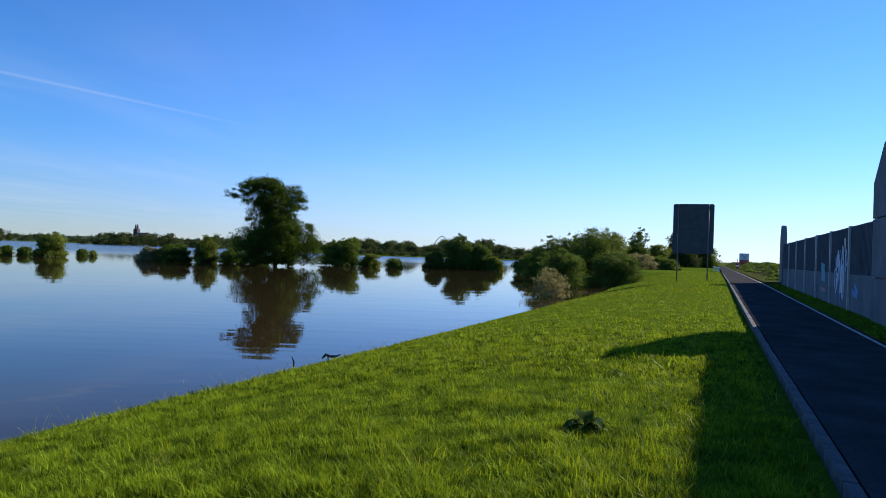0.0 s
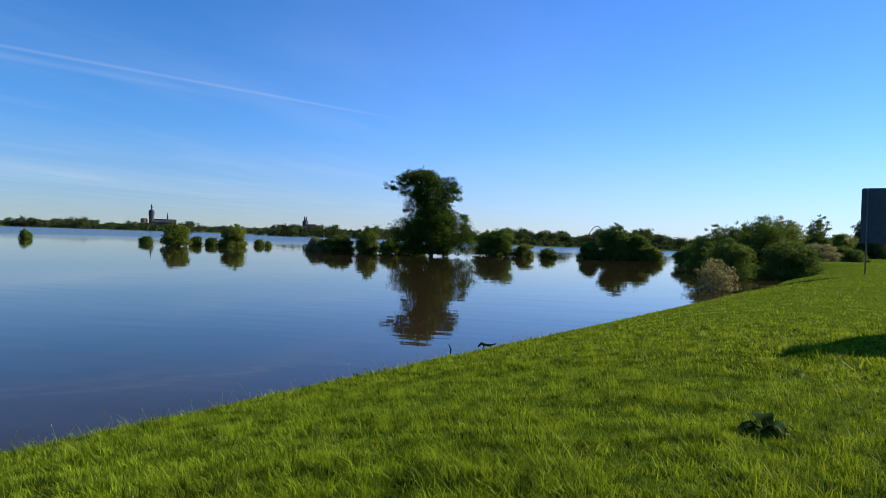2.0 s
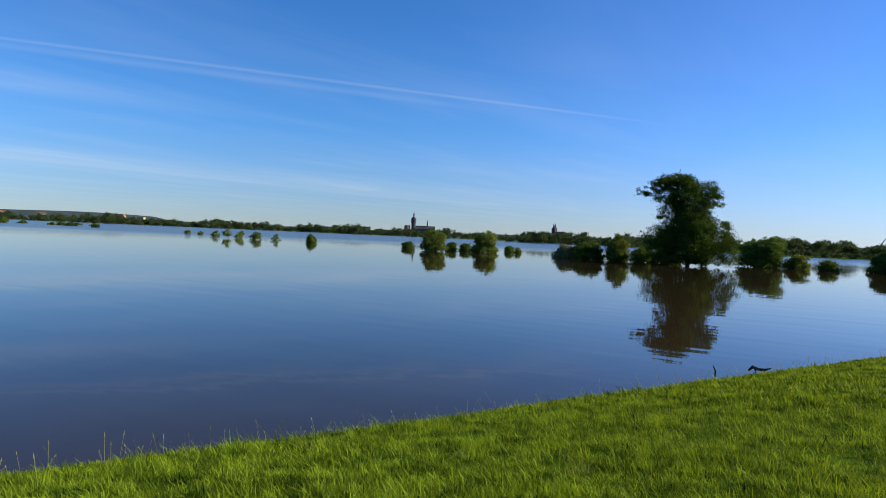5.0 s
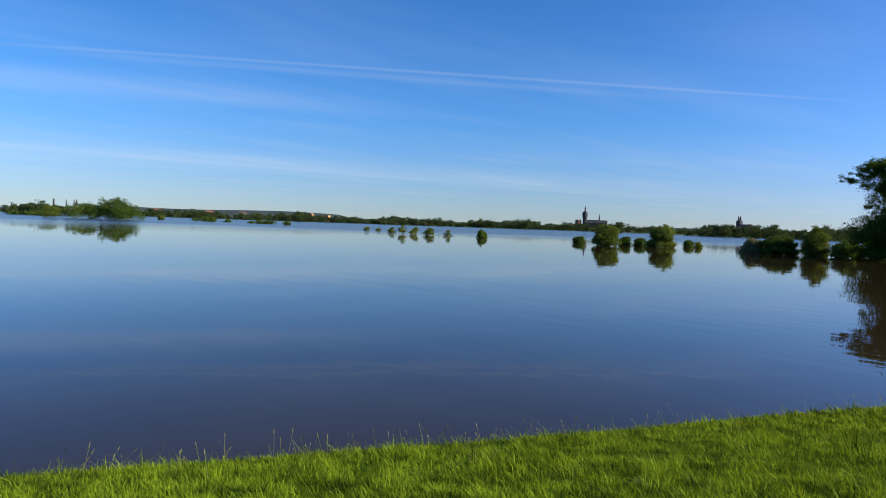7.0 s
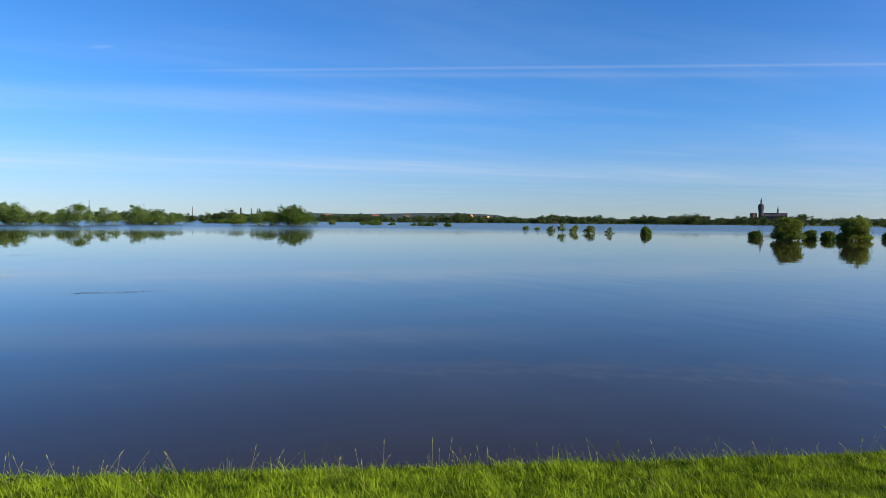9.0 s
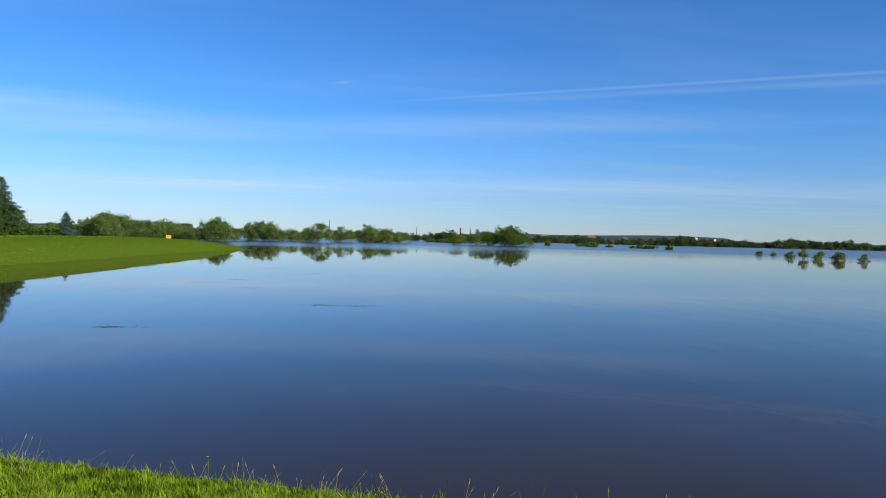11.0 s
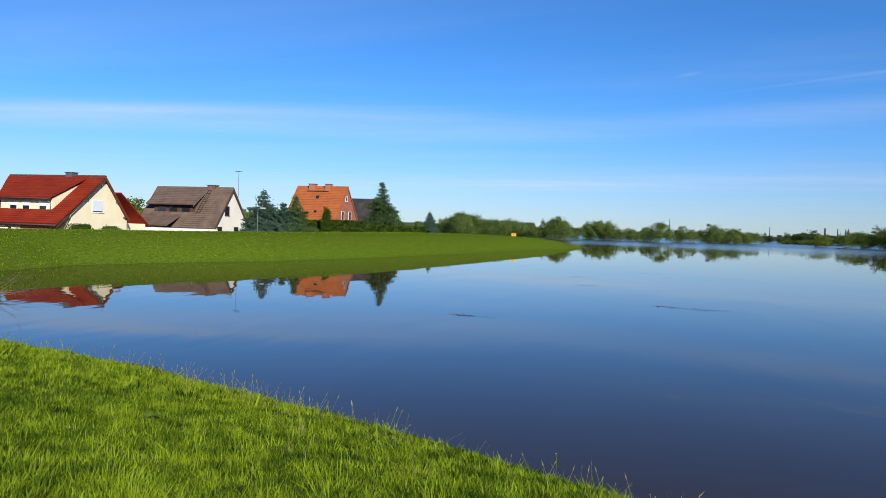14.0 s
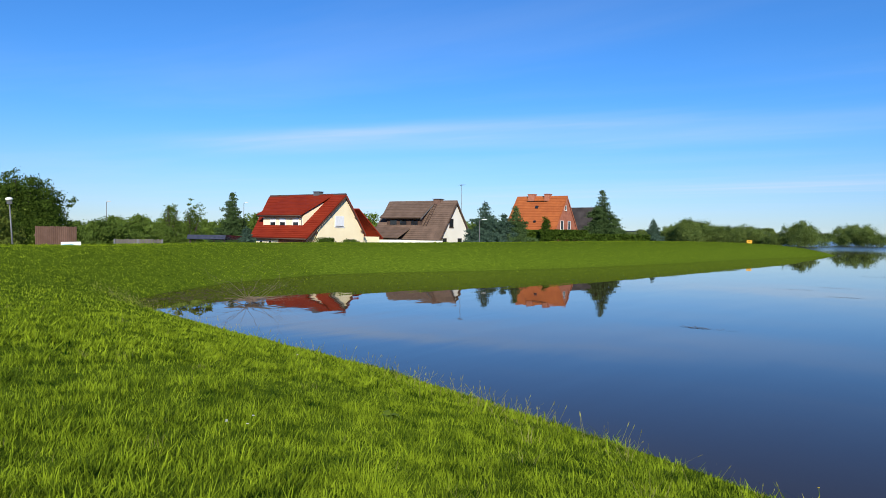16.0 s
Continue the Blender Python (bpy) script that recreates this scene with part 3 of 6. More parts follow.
def road_sign():
    t = thing("road_sign", PATH_M @ pose(-1.8, 61.5, 0, 0, 0, 0), "large road sign on two steel posts seen from its dark back", "road sign")
    z0, z1, w = 3.5, 7.68, 1.62
    bm = bmesh.new()
    r = 0.14
    pts = []
    for cx, cz, a0 in ((w - r, z1 - r, 0), (-w + r, z1 - r, 90), (-w + r, z0 + r, 180), (w - r, z0 + r, 270)):
        pts += [(cx + r * math.cos(radians(a0 + k * 22.5)), cz + r * math.sin(radians(a0 + k * 22.5))) for k in range(5)]
    prism(bm, pts, 0.0, 0.04, "y")
    plate = part("plate", bm, M_SIGNBACK, t, "dark grey sheet metal back of the sign")
    for x in (-w, w - 0.05):
        part("rim", boxed(x, x + 0.05, -0.03, -0.002, z0 + 0.14, z1 - 0.14), M_SIGNBACK, plate)
    for k in range(5):
        z = z0 + 0.35 + k * 0.85
        part("rail", boxed(-w + 0.06, w - 0.06, -0.04, -0.003, z, z + 0.06), M_SIGNBACK, plate)
    for x, bz in ((-1.2, 0.9), (1.2, 1.1)):
        part("post", tube(bmesh.new(), [(x, -0.1, bz - 0.3), (x, -0.1, z1 - 0.02)], [0.05, 0.05], 12), M_POLE, t, "grey round post", smooth=True)
        for z in (z0 + 0.5, z0 + 2.1, z0 + 3.7):
            part("clamp", boxed(x - 0.07, x + 0.07, -0.16, -0.045, z, z + 0.06), M_POLE, t)


road_sign()

# ---- plants ----


def leaves(rng, centres, radii, n, size, shell=0.55, flat=0.0, sprays=30, loose=0.2):
    """n leaf quads in sprays (one for every few leaves) spread through ellipsoid clumps."""
    c, r = np.asarray(centres, float), np.asarray(radii, float)
    vol = np.prod(r, axis=1) ** (2 / 3)
    m = max(12, n // sprays)
    k = rng.choice(len(c), m, p=vol / vol.sum())
    d = rng.normal(size=(m, 3))
    d /= np.linalg.norm(d, axis=1)[:, None]
    rad = shell + (1 - shell) * rng.random(m) ** 0.6
    hub = c[k] + d * r[k] * rad[:, None]
    q = rng.integers(0, m, n)
    spread = loose * r[k[q]].min(axis=1) + size * 1.2
    p = hub[q] + rng.normal(size=(n, 3)) * spread[:, None] * np.array((1, 1, 0.6))
    nrm = d[q] * 0.8 + 0.9 * rng.normal(size=(n, 3))
    nrm[:, 2] += flat
    nrm /= np.linalg.norm(nrm, axis=1)[:, None]
    t = np.cross(nrm, rng.normal(size=(n, 3)))
    t /= np.linalg.norm(t, axis=1)[:, None] + 1e-9
    b = np.cross(nrm, t)
    s = size * rng.uniform(0.55, 1.3, n)[:, None]
    v = np.stack([p - t * s, p - b * s * 0.55 + t * s * 0.1, p + t * s, p + b * s * 0.55 + t * s * 0.1], 1)
    return v.reshape(-1, 3)


def quads(n):
    return np.arange(n * 4, dtype=np.int32).reshape(-1, 4)


def limb(bm, rng, p, d, length, r, depth, tips, spread=0.7, sides=6):
    pts, rad = [Vector(p)], [r]
    d = Vector(d).normalized()
    for k in range(3):
        d = (d + Vector(rng.normal(size=3) * 0.16)).normalized()
        pts.append(pts[-1] + d * length / 3)
        rad.append(r * (1 - 0.22 * (k + 1)))
    tube(bm, pts, rad, sides)
    if depth == 0:
        tips.append(pts[-1])
        return
    for k in range(rng.integers(2, 4)):
        nd = (d + Vector(rng.normal(size=3) * spread) + Vector((0, 0, 0.12))).normalized()
        limb(bm, rng, pts[-1 - (k % 2)], nd, length * rng.uniform(0.6, 0.82), rad[-1] * 0.75, depth - 1, tips, spread, max(4, sides - 1))


def bush(name, x, y, w, h, n, material, label, seed, size=0.16, category="bush", z=None, stems=5, lobes=15, group="", shoots=14):
    """A many-stemmed bush of leaf clumps standing in the flood or on the bank."""
    rng = np.random.default_rng(seed)
    if z is None:
        z = gz(x, y)
    t = thing(name, pose(x, y, z, 0, 0, rng.uniform(0, 360)), label, category, group)
    base = max(0.0, -z)
    for k in range(stems):
        bm = bmesh.new()
        a = rng.uniform(0, 6.28)
        e = Vector((math.cos(a) * w * 0.28, math.sin(a) * w * 0.28, base + h * rng.uniform(0.55, 0.85)))
        tube(bm, [(math.cos(a) * 0.1 * w, math.sin(a) * 0.1 * w, -0.05), e * 0.5 + Vector((0, 0, 0.1 * h)), e], [0.022 * h, 0.014 * h, 0.005 * h], 5)
        part("stem", bm, M_BARK, t)
    n = int(n * (2.4 if "drowned" in name else 9.0))
    cs, rs = [], []
    for k in range(lobes):
        a, q = rng.uniform(0, 6.28), rng.uniform(0.1, 0.62) ** 0.7
        zz = rng.uniform(0.2, 0.82)
        f = 1 - 0.45 * max(0, zz - 0.4)
        cs.append((math.cos(a) * q * w * 0.42 * f, math.sin(a) * q * w * 0.42 * f, base + h * zz))
        q = rng.uniform(0.09, 0.25)
        rs.append((w * q, w * q * rng.uniform(0.7, 1.3), h * rng.uniform(0.12, 0.28)))
    for k in range(7):                       # a low skirt
        a, q = 6.283 * k / 7 + rng.uniform(-0.3, 0.3), rng.uniform(0.24, 0.36)
        cs.append((math.cos(a) * q * w, math.sin(a) * q * w, base + h * rng.uniform(0.1, 0.2)))
        rs.append((w * 0.17, w * 0.17, h * 0.16))
    for k in range(shoots):                  # upright shoots over the outline
        a, q = rng.uniform(0, 6.28), rng.uniform(0.05, 0.4)
        zz = 0.96 - 0.75 * q * q / 0.16 * rng.uniform(0.5, 0.8)
        cs.append((math.cos(a) * q * w, math.sin(a) * q * w, base + h * zz))
        rs.append((w * rng.uniform(0.022, 0.05), w * rng.uniform(0.022, 0.05), h * rng.uniform(0.09, 0.17)))
    cs.append((0, 0, base + h * 0.42))
    rs.append((w * 0.33, w * 0.33, h * 0.42))
    v = leaves(rng, cs, rs, n, size * 0.72, 0.5, loose=0.14)
    v[:, 2] = np.maximum(v[:, 2], base - 0.05)
    raw("crown", v, quads(n), material, t)
    return t


def oak(x, y):
    """The big flooded tree: a leaning crown in ragged storeys over a skirt of low leaves."""
    rng = np.random.default_rng(5)
    t = thing("oak_tree", pose(x, y, -1.5), "large old oak standing in the flood with ragged dark green crown", "tree")
    bm = bmesh.new()
    tips = []
    tube(bm, [(0, 0, -0.2), (0.1, 0, 2.6), (-0.2, 0.1, 5.2), (-0.5, 0, 8)], [0.75, 0.5, 0.42, 0.3], 10)
    for a, zz, ln in ((0.2, 3.4, 3.6), (1.7, 4.0, 3.2), (2.9, 4.6, 3.6), (4.2, 3.8, 3.4), (5.4, 5.2, 3.0), (3.1, 9.4, 3.0), (0.5, 7.6, 3.0), (1.6, 8.6, 3.0), (4.7, 8.2, 3.0), (2.6, 6.6, 3.0)):
        limb(bm, rng, (-0.3 * (zz > 5), 0, zz - 0.6), (math.cos(a), math.sin(a), 0.5), ln, 0.17, 2, tips, 0.6, 5)
    part("trunk", bm, M_BARK, t, "thick dark trunk with spreading limbs")
    lobes = [(-2.5, 14.2, 2.4, 0.9), (-4.2, 13.4, 1.7, 0.9), (0.2, 13.4, 2.1, 1.1), (1.8, 12.6, 1.6, 1.2), (2.7, 13.1, 1.2, 0.8), (3.2, 11.8, 1.2, 0.9), (-5.6, 12.4, 1.4, 0.7), (-7.0, 12.1, 1.4, 0.5), (-8.2, 11.8, 0.8, 0.35),
             (-3.0, 11.6, 2.0, 1.3), (-0.5, 11.5, 2.5, 1.5), (2.0, 10.9, 1.8, 1.2), (3.5, 10.5, 1.0, 0.5), (-2.6, 9.7, 1.7, 1.2), (0.0, 9.4, 2.2, 1.4),
             (1.8, 8.9, 1.8, 1.1), (-3.5, 8.3, 0.9, 0.6), (-1.5, 7.4, 2.3, 1.4), (1.5, 7.2, 2.7, 1.5), (3.8, 7.5, 1.8, 0.9), (5.3, 7.6, 0.9, 0.6),
             (-4.4, 5.4, 1.8, 2.0), (-2.0, 5.2, 2.5, 2.3), (1.0, 5.0, 2.9, 2.5), (3.9, 5.0, 2.4, 2.3), (5.3, 5.2, 1.5, 2.0), (-4.9, 3.6, 1.3, 1.4), (5.5, 3.4, 1.3, 1.5), (-2.6, 2.7, 1.8, 1.0), (0.4, 2.5, 1.8, 0.9), (3.2, 2.7, 1.8, 1.0)]
    cs, rs = [], []
    for k, (lx, lz, rx, rz) in enumerate(lobes):
        cs.append((lx, 0.5 * math.sin(k * 2.4), lz))
        rs.append((rx, rx, rz))
        if rx > 1.6:
            for sgn in (-1, 1):
                cs.append((lx * 0.6, sgn * rx * 0.9, lz - 0.2))
                rs.append((rx * 0.75, rx * 0.75, rz * 0.85))
    n = 95000
    v = leaves(rng, cs, rs, n, 0.125, 0.5, sprays=55, loose=0.16)
    v[:, 2] = np.maximum(v[:, 2], 1.55 + 0.3 * np.sin(v[:, 0] * 2.3))
    raw("crown", v, quads(n), M_OAK, t, "dark green oak leaves")
    t.rotation_euler = (0, 0, radians(14))
    return t


oak(-25.6, 105.0)

BUSHES = [  # name, x, y, width, height, leaves, material, label
    ("willow_bush", -71.5, 106.5, 5.0, 3.9, 2000, M_WILLOW, "round yellow-green willow bush standing in the flood"),
    ("willow_bush", -66.4, 116.5, 5.5, 3.9, 2200, M_WILLOW, "round yellow-green willow bush standing in the flood"),
    ("low_bush", -86.3, 118.5, 2.3, 1.2, 400, M_BUSH, "low green bush drowned to its top"),
    ("low_bush", -76.6, 120.5, 2.5, 1.5, 500, M_BUSH, "low green bush drowned to its top"),
    ("low_bush", -73.6, 121.0, 2.4, 1.4, 500, M_BUSH, "low green bush drowned to its top"),
    ("low_bush", -69.5, 132.6, 1.6, 1.2, 400, M_BUSH, "small dark green bush alone in the water"),
    ("low_bush", -65.4, 128.5, 1.2, 1.1, 110, M_WILLOW, "thin sparse bush alone in the water"),
    ("pale_bush", -46.6, 109.5, 4.6, 2.1, 1500, M_PALE, "pale dry bush beside dark bushes in the flood"),
    ("willow_bush", -42.6, 109.0, 6.0, 2.8, 2600, M_BUSH, "dark green bush in the flooded thicket"),
    ("willow_tree", -38.0, 110.0, 4.4, 4.2, 2200, M_WILLOW, "slender pale green willow over the flooded thicket"),
    ("low_bush", -33.6, 110.0, 4.6, 2.4, 1500, M_BUSH, "green bush beside the large oak"),
    ("low_bush", -30.6, 112.5, 5.2, 2.8, 1500, M_BUSH, "green bush beside the large oak"),
    ("round_bush", -18.2, 121.5, 7.6, 4.7, 4200, M_BUSH, "tall rounded dark bush standing in the flood"),
    ("low_bush", -13.2, 123.0, 4.4, 2.2, 900, M_WILLOW, "low reedy bush on a flooded ridge"),
    ("low_bush", -8.5, 121.0, 3.1, 1.6, 600, M_BUSH, "low green bush drowned to its top"),
    ("island_bush", -1.4, 126.0, 4.2, 3.0, 2000, M_BUSH, "dark bush on the edge of a drowned islet"),
    ("island_bush", 3.4, 126.5, 6.8, 6.0, 4200, M_BUSH, "tall dark green bush on a drowned islet"),
    ("island_bush", 6.8, 126.5, 5.0, 4.4, 2600, M_BUSH, "tall dark green bush on a drowned islet"),
    ("island_bush", 9.4, 125.5, 3.6, 2.4, 1600, M_WILLOW, "pale green bush at the end of a drowned islet"),
    ("shore_bush", 13.0, 80.0, 8.4, 5.0, 4200, M_BUSH, "dense green bush at the flooded shore"),
    ("shore_bush", 12.8, 104.0, 4.6, 3.0, 2200, M_BUSH, "dense green bush at the flooded shore"),
    ("shore_tree", 16.6, 82.0, 9.0, 6.2, 5200, M_BUSH, "tall leafy bush at the flooded shore"),
    ("shore_tree", 19.8, 85.0, 8.2, 6.2, 4600, M_WILLOW, "tall grey-green willow at the flooded shore"),
    ("shore_bush", 17.6, 70.5, 6.6, 3.6, 3800, M_BUSH, "dense round bush at the foot of the bank"),
    ("shore_bush", 19.6, 77.5, 5.2, 3.4, 2600, M_BUSH, "dense round bush at the foot of the bank"),
    ("shore_bush", 11.6, 66.0, 5.2, 3.6, 2600, M_BUSH, "dense green bush at the flooded shore"),
    ("pale_shrub", 7.4, 47.0, 3.4, 2.0, 420, M_PALE, "sparse pale shrub at the water's edge"),
    ("bank_tree", 66.0, 190.0, 10.0, 9.5, 2600, M_FAR, "leafy tree beyond the road sign"),
    ("bank_tree", 74.0, 196.0, 9.0, 6.5, 2200, M_BUSH, "leafy tree beyond the road sign"),
    ("bank_tree", 58.0, 205.0, 9.0, 6.0, 2000, M_FAR, "leafy tree beyond the road sign"),
    ("low_bush", -115.0, 119.3, 1.9, 1.7, 600, M_BUSH, "small dark bush alone in the water"),
    ("drowned_thicket", -430, 183, 5, 1.6, 200, M_BUSH, "low drowned thicket far out on the flood"),
    ("drowned_thicket", -428, 188, 5, 2.2, 260, M_BUSH, "low drowned thicket far out on the flood"),
    ("drowned_thicket", -401, 180, 8, 2.2, 420, M_BUSH, "low drowned thicket far out on the flood"),
    ("drowned_thicket", -400, 190, 4, 1.6, 200, M_BUSH, "low drowned thicket far out on the flood"),
    ("drowned_thicket", -360, 185, 4, 1.0, 160, M_BUSH, "low drowned thicket far out on the flood"),
    ("drowned_thicket", -360, 190, 4, 1.7, 220, M_BUSH, "low drowned thicket far out on the flood"),
    ("drowned_thicket", -345, 188, 8, 1.6, 380, M_BUSH, "low drowned thicket far out on the flood"),
    ("drowned_thicket", -305, 176, 4.4, 1.6, 260, M_BUSH, "low drowned thicket far out on the flood"),
    ("drowned_thicket", -442, 165, 4, 2.6, 240, M_WILLOW, "low drowned thicket far out on the flood"),
    ("drowned_willow", -190, 141, 3.2, 1.5, 110, M_WILLOW, "thin drowned willow top"),
    ("drowned_willow", -184, 141, 2.2, 1.1, 80, M_WILLOW, "thin drowned willow top"),
    ("drowned_willow", -163, 130, 2.4, 2.0, 170, M_WILLOW, "thin drowned willow top"),
    ("drowned_willow", -142, 117.0, 2.3, 2.4, 210, M_WILLOW, "thin drowned willow top"),
    ("drowned_willow", -140, 118.5, 1.5, 1.3, 90, M_WILLOW, "thin drowned willow top"),
    ("drowned_willow", -143, 122.4, 1.6, 1.9, 150, M_WILLOW, "thin drowned willow top"),
    ("drowned_willow", -131.7, 117.4, 3.3, 2.1, 300, M_WILLOW, "thin drowned willow top"),
    ("drowned_willow", -128.1, 120.4, 2.2, 1.6, 110, M_WILLOW, "thin drowned willow top"),
    ("bank_scrub", 33.0, 118.0, 9.0, 2.6, 2600, M_PALE, "grey-green scrub on the low ground beyond the sign"),
    ("bank_scrub", 39.0, 122.0, 7.0, 2.2, 2200, M_BUSH, "dark scrub on the low ground beyond the sign"),
    ("bank_scrub", 28.0, 112.0, 8.0, 2.4, 2400, M_BUSH, "dark scrub on the low ground beyond the sign"),
    ("bank_tree", 37.5, 132.0, 6.0, 7.4, 1500, M_BUSH, "airy leafy tree beyond the road sign"),
    ("bank_tree", 43.5, 141.0, 6.0, 4.6, 1800, M_WILLOW, "grey-green young tree beyond the road sign"),
]
for k, (nm, x, y, w, h, n, m, lb) in enumerate(BUSHES):
    bush(nm, x, y, w, h, n, m, lb, 100 + k, size=max(0.10, math.hypot(x, y) * 0.00145), category="tree" if "tree" in nm else "bush")


def spruce(name, x, y, h, w, material, label, seed, group=""):
    """A conifer: whorls of drooping boughs round a straight stem."""
    rng = np.random.default_rng(seed)
    z = gz(x, y)
    t = thing(name, pose(x, y, z - 0.05), label, "tree", group)
    part("trunk", tube(bmesh.new(), [(0, 0, 0), (0, 0, h * 0.98)], [0.02 * h, 0.004 * h], 7), M_BARK, t)
    cs, rs = [], []
    tiers = int(h * 2.3)
    for k in range(tiers):
        f = (k + 0.4) / tiers
        reach = w * 0.5 * (1 - f) * rng.uniform(0.85, 1.15) + 0.12
        m = max(3, int(9 * (1 - f) + 2))
        for j in range(m):
            a = 6.283 * (j + rng.random() * 0.7) / m
            ln = reach * rng.uniform(0.5, 1.22)
            for s in (0.35, 0.68, 0.95):
                cs.append((math.cos(a) * ln * s, math.sin(a) * ln * s, h * (0.05 + 0.93 * f) - 0.22 * ln * s + 0.1 * s * s))
                rs.append((0.13 * ln + 0.07, 0.13 * ln + 0.07, 0.09 + 0.04 * ln))
    cs.append((0, 0, h * 0.97))
    rs.append((0.08, 0.08, 0.3))
    n = int(5500 * h)
    v = leaves(rng, cs, rs, n, 0.11, 0.2, sprays=9, loose=0.3)
    v[:, 2] = np.maximum(v[:, 2], 0.1)
    raw("needles", v, quads(n), material, t)
    return t


spruce("spruce", -103.3, -37.2, 8.0, 7.4, M_SPRUCE, "tall dark spruce beside the brick house", 1)
spruce("blue_spruce", -80.0, -44.2, 6.0, 7.0, M_BLUE, "dense blue-green spruce between two houses", 2)
spruce("blue_spruce", -83.2, -43.2, 4.4, 4.6, M_BLUE, "dense blue-green spruce between two houses", 7)
spruce("spruce", -84.3, -42.0, 5.3, 5.2, M_SPRUCE, "dense green spruce between two houses", 3)
spruce("blue_spruce", -136.3, -39.4, 4.9, 5.0, M_BLUE, "small blue spruce alone on the grass behind the dike", 4)
spruce("spruce", -62.3, -72.4, 8.1, 6.2, M_SPRUCE, "tall dark spruce beside the red-roofed house", 5)
spruce("blue_spruce", -53.0, -58.6, 3.4, 2.9, M_BLUE, "small blue spruce in front of the red-roofed house", 6)

# ---- far woods along the flood plain ----


def woods(name, label, spots, seed, leaf=1.1, per=110, material=None):
    """Far trees as one mass: spots of x, y, height."""
    rng = np.random.default_rng(seed)
    cs, rs = [], []
    for x, y, h in spots:
        w = h * rng.uniform(0.55, 0.8)
        z = max(gz(x, y), 0)
        cs += [(x, y, z + h * 0.52), (x + rng.normal() * w * 0.4, y + rng.normal() * w * 0.4, z + h * 0.3)]
        rs += [(w * 0.42, w * 0.42, h * 0.40), (w * 0.52, w * 0.52, h * 0.32)]
        for k in range(5):
            q = rng.uniform(0.09, 0.2)
            cs.append((x + rng.normal() * w * 0.3, y + rng.normal() * w * 0.3, z + h * rng.uniform(0.55, 0.93 - q * 0.4)))
            rs.append((w * q, w * q, h * q * rng.uniform(0.8, 1.5)))
    n = int(len(spots) * per * 2.8)
    v = leaves(rng, cs, rs, n, leaf * 0.85, 0.5)
    v[:, 2] = np.maximum(v[:, 2], 0.05)
    return raw(name, v, quads(n), material or M_FAR, label=label, category="woods", kind="stuff")


def arc(az0, az1, n, dist, h, seed, spread=30):
    """Spots along an arc round the camera: azimuths clockwise from +y in degrees."""
    rng = np.random.default_rng(seed)
    out = []
    for k in range(n):
        f = (k + rng.random()) / n
        az = radians(az0 + (az1 - az0) * f)
        d = dist[0] + (dist[1] - dist[0]) * f + rng.normal() * spread
        hh = (h[0] + (h[1] - h[0]) * f) * rng.uniform(0.8, 1.12) * (0.93 + 0.16 * math.sin(az * 41) + 0.12 * math.sin(az * 97 + 1) + 0.08 * math.sin(az * 230))
        out.append((math.sin(az) * d, math.cos(az) * d, hh))
    return out


def stand(*trees):
    """Trees one by one: azimuth in degrees, distance, height."""
    return [(math.sin(radians(a)) * d, math.cos(radians(a)) * d, h) for a, d, h in trees]


woods("far_woods", "dark green woods along the far shore", arc(-97, -34, 330, (1250, 1230), (9.0, 12), 1) + arc(-97, -34, 200, (1380, 1330), (13, 15), 2), 1, 1.2, 130)
woods("far_woods", "dark green woods along the far shore", arc(-36, -14, 90, (1160, 900), (13, 15), 3) + arc(-28, -17, 50, (760, 700), (11, 12), 33), 2, 1.0, 140)
woods("far_woods", "green woods behind the flooded thickets", arc(-14, 4, 80, (640, 470), (10, 11), 4, 20) + arc(-4, 10, 60, (470, 460), (9.4, 8.4), 5, 12) + arc(-9, 12, 90, (435, 436), (3.4, 3.4), 55, 3), 3, 0.65, 220)
woods("far_woods", "scattered round trees on the horizon", arc(4, 22, 34, (600, 640), (13, 10), 6, 30), 4, 0.75, 220)
woods("far_willows", "line of grey-green willows standing in the flood", arc(-105.5, -95.2, 40, (285, 275), (8.8, 8.0), 7, 8) + arc(-122, -105, 40, (330, 300), (4.6, 6.0), 70, 10), 5, 0.3, 640, M_FARWILLOW)
woods("far_willows", "line of grey-green willows standing in the flood", arc(-94.3, -91.4, 11, (340, 340), (8.2, 8.8), 8, 7) + arc(-90.7, -88.9, 7, (340, 340), (7.6, 8.2), 81, 6) + stand((-88.35, 305, 9.4), (-88.0, 306, 8.2), (-87.4, 312, 7.4), (-86.7, 350, 6.4), (-86.2, 350, 7.8), (-85.7, 350, 6.8)), 6, 0.3, 640, M_FARWILLOW)
woods("far_willows", "clump of grey-green willows standing in the flood", arc(-84.5, -82.6, 9, (390, 390), (8.2, 9.6), 9, 5) + arc(-82.3, -81.2, 5, (400, 400), (7.6, 6.6), 91, 4), 7, 0.34, 640, M_FARWILLOW)
woods("far_willows", "pale round willow standing in the flood", stand((-77.0, 372, 6.6), (-76.6, 372, 5.8)), 71, 0.3, 640, M_WILLOW)
woods("far_copse", "dark copse standing in the flood", stand((-75.5, 360, 6.2), (-75.1, 358, 8.0), (-74.7, 362, 8.4), (-74.2, 360, 7.6), (-73.7, 364, 6.4), (-73.2, 358, 8.6), (-72.75, 356, 10.2), (-72.3, 360, 10.4), (-71.9, 357, 9.6), (-71.45, 356, 7.4), (-71.0, 362, 4.2)), 8, 0.32, 760, M_BUSH)
woods("drowned_hedge", "low hedge row drowned to its tops", arc(-79.6, -76.2, 22, (520, 500), (2.6, 2.6), 93, 4), 83, 0.36, 160, M_BUSH)
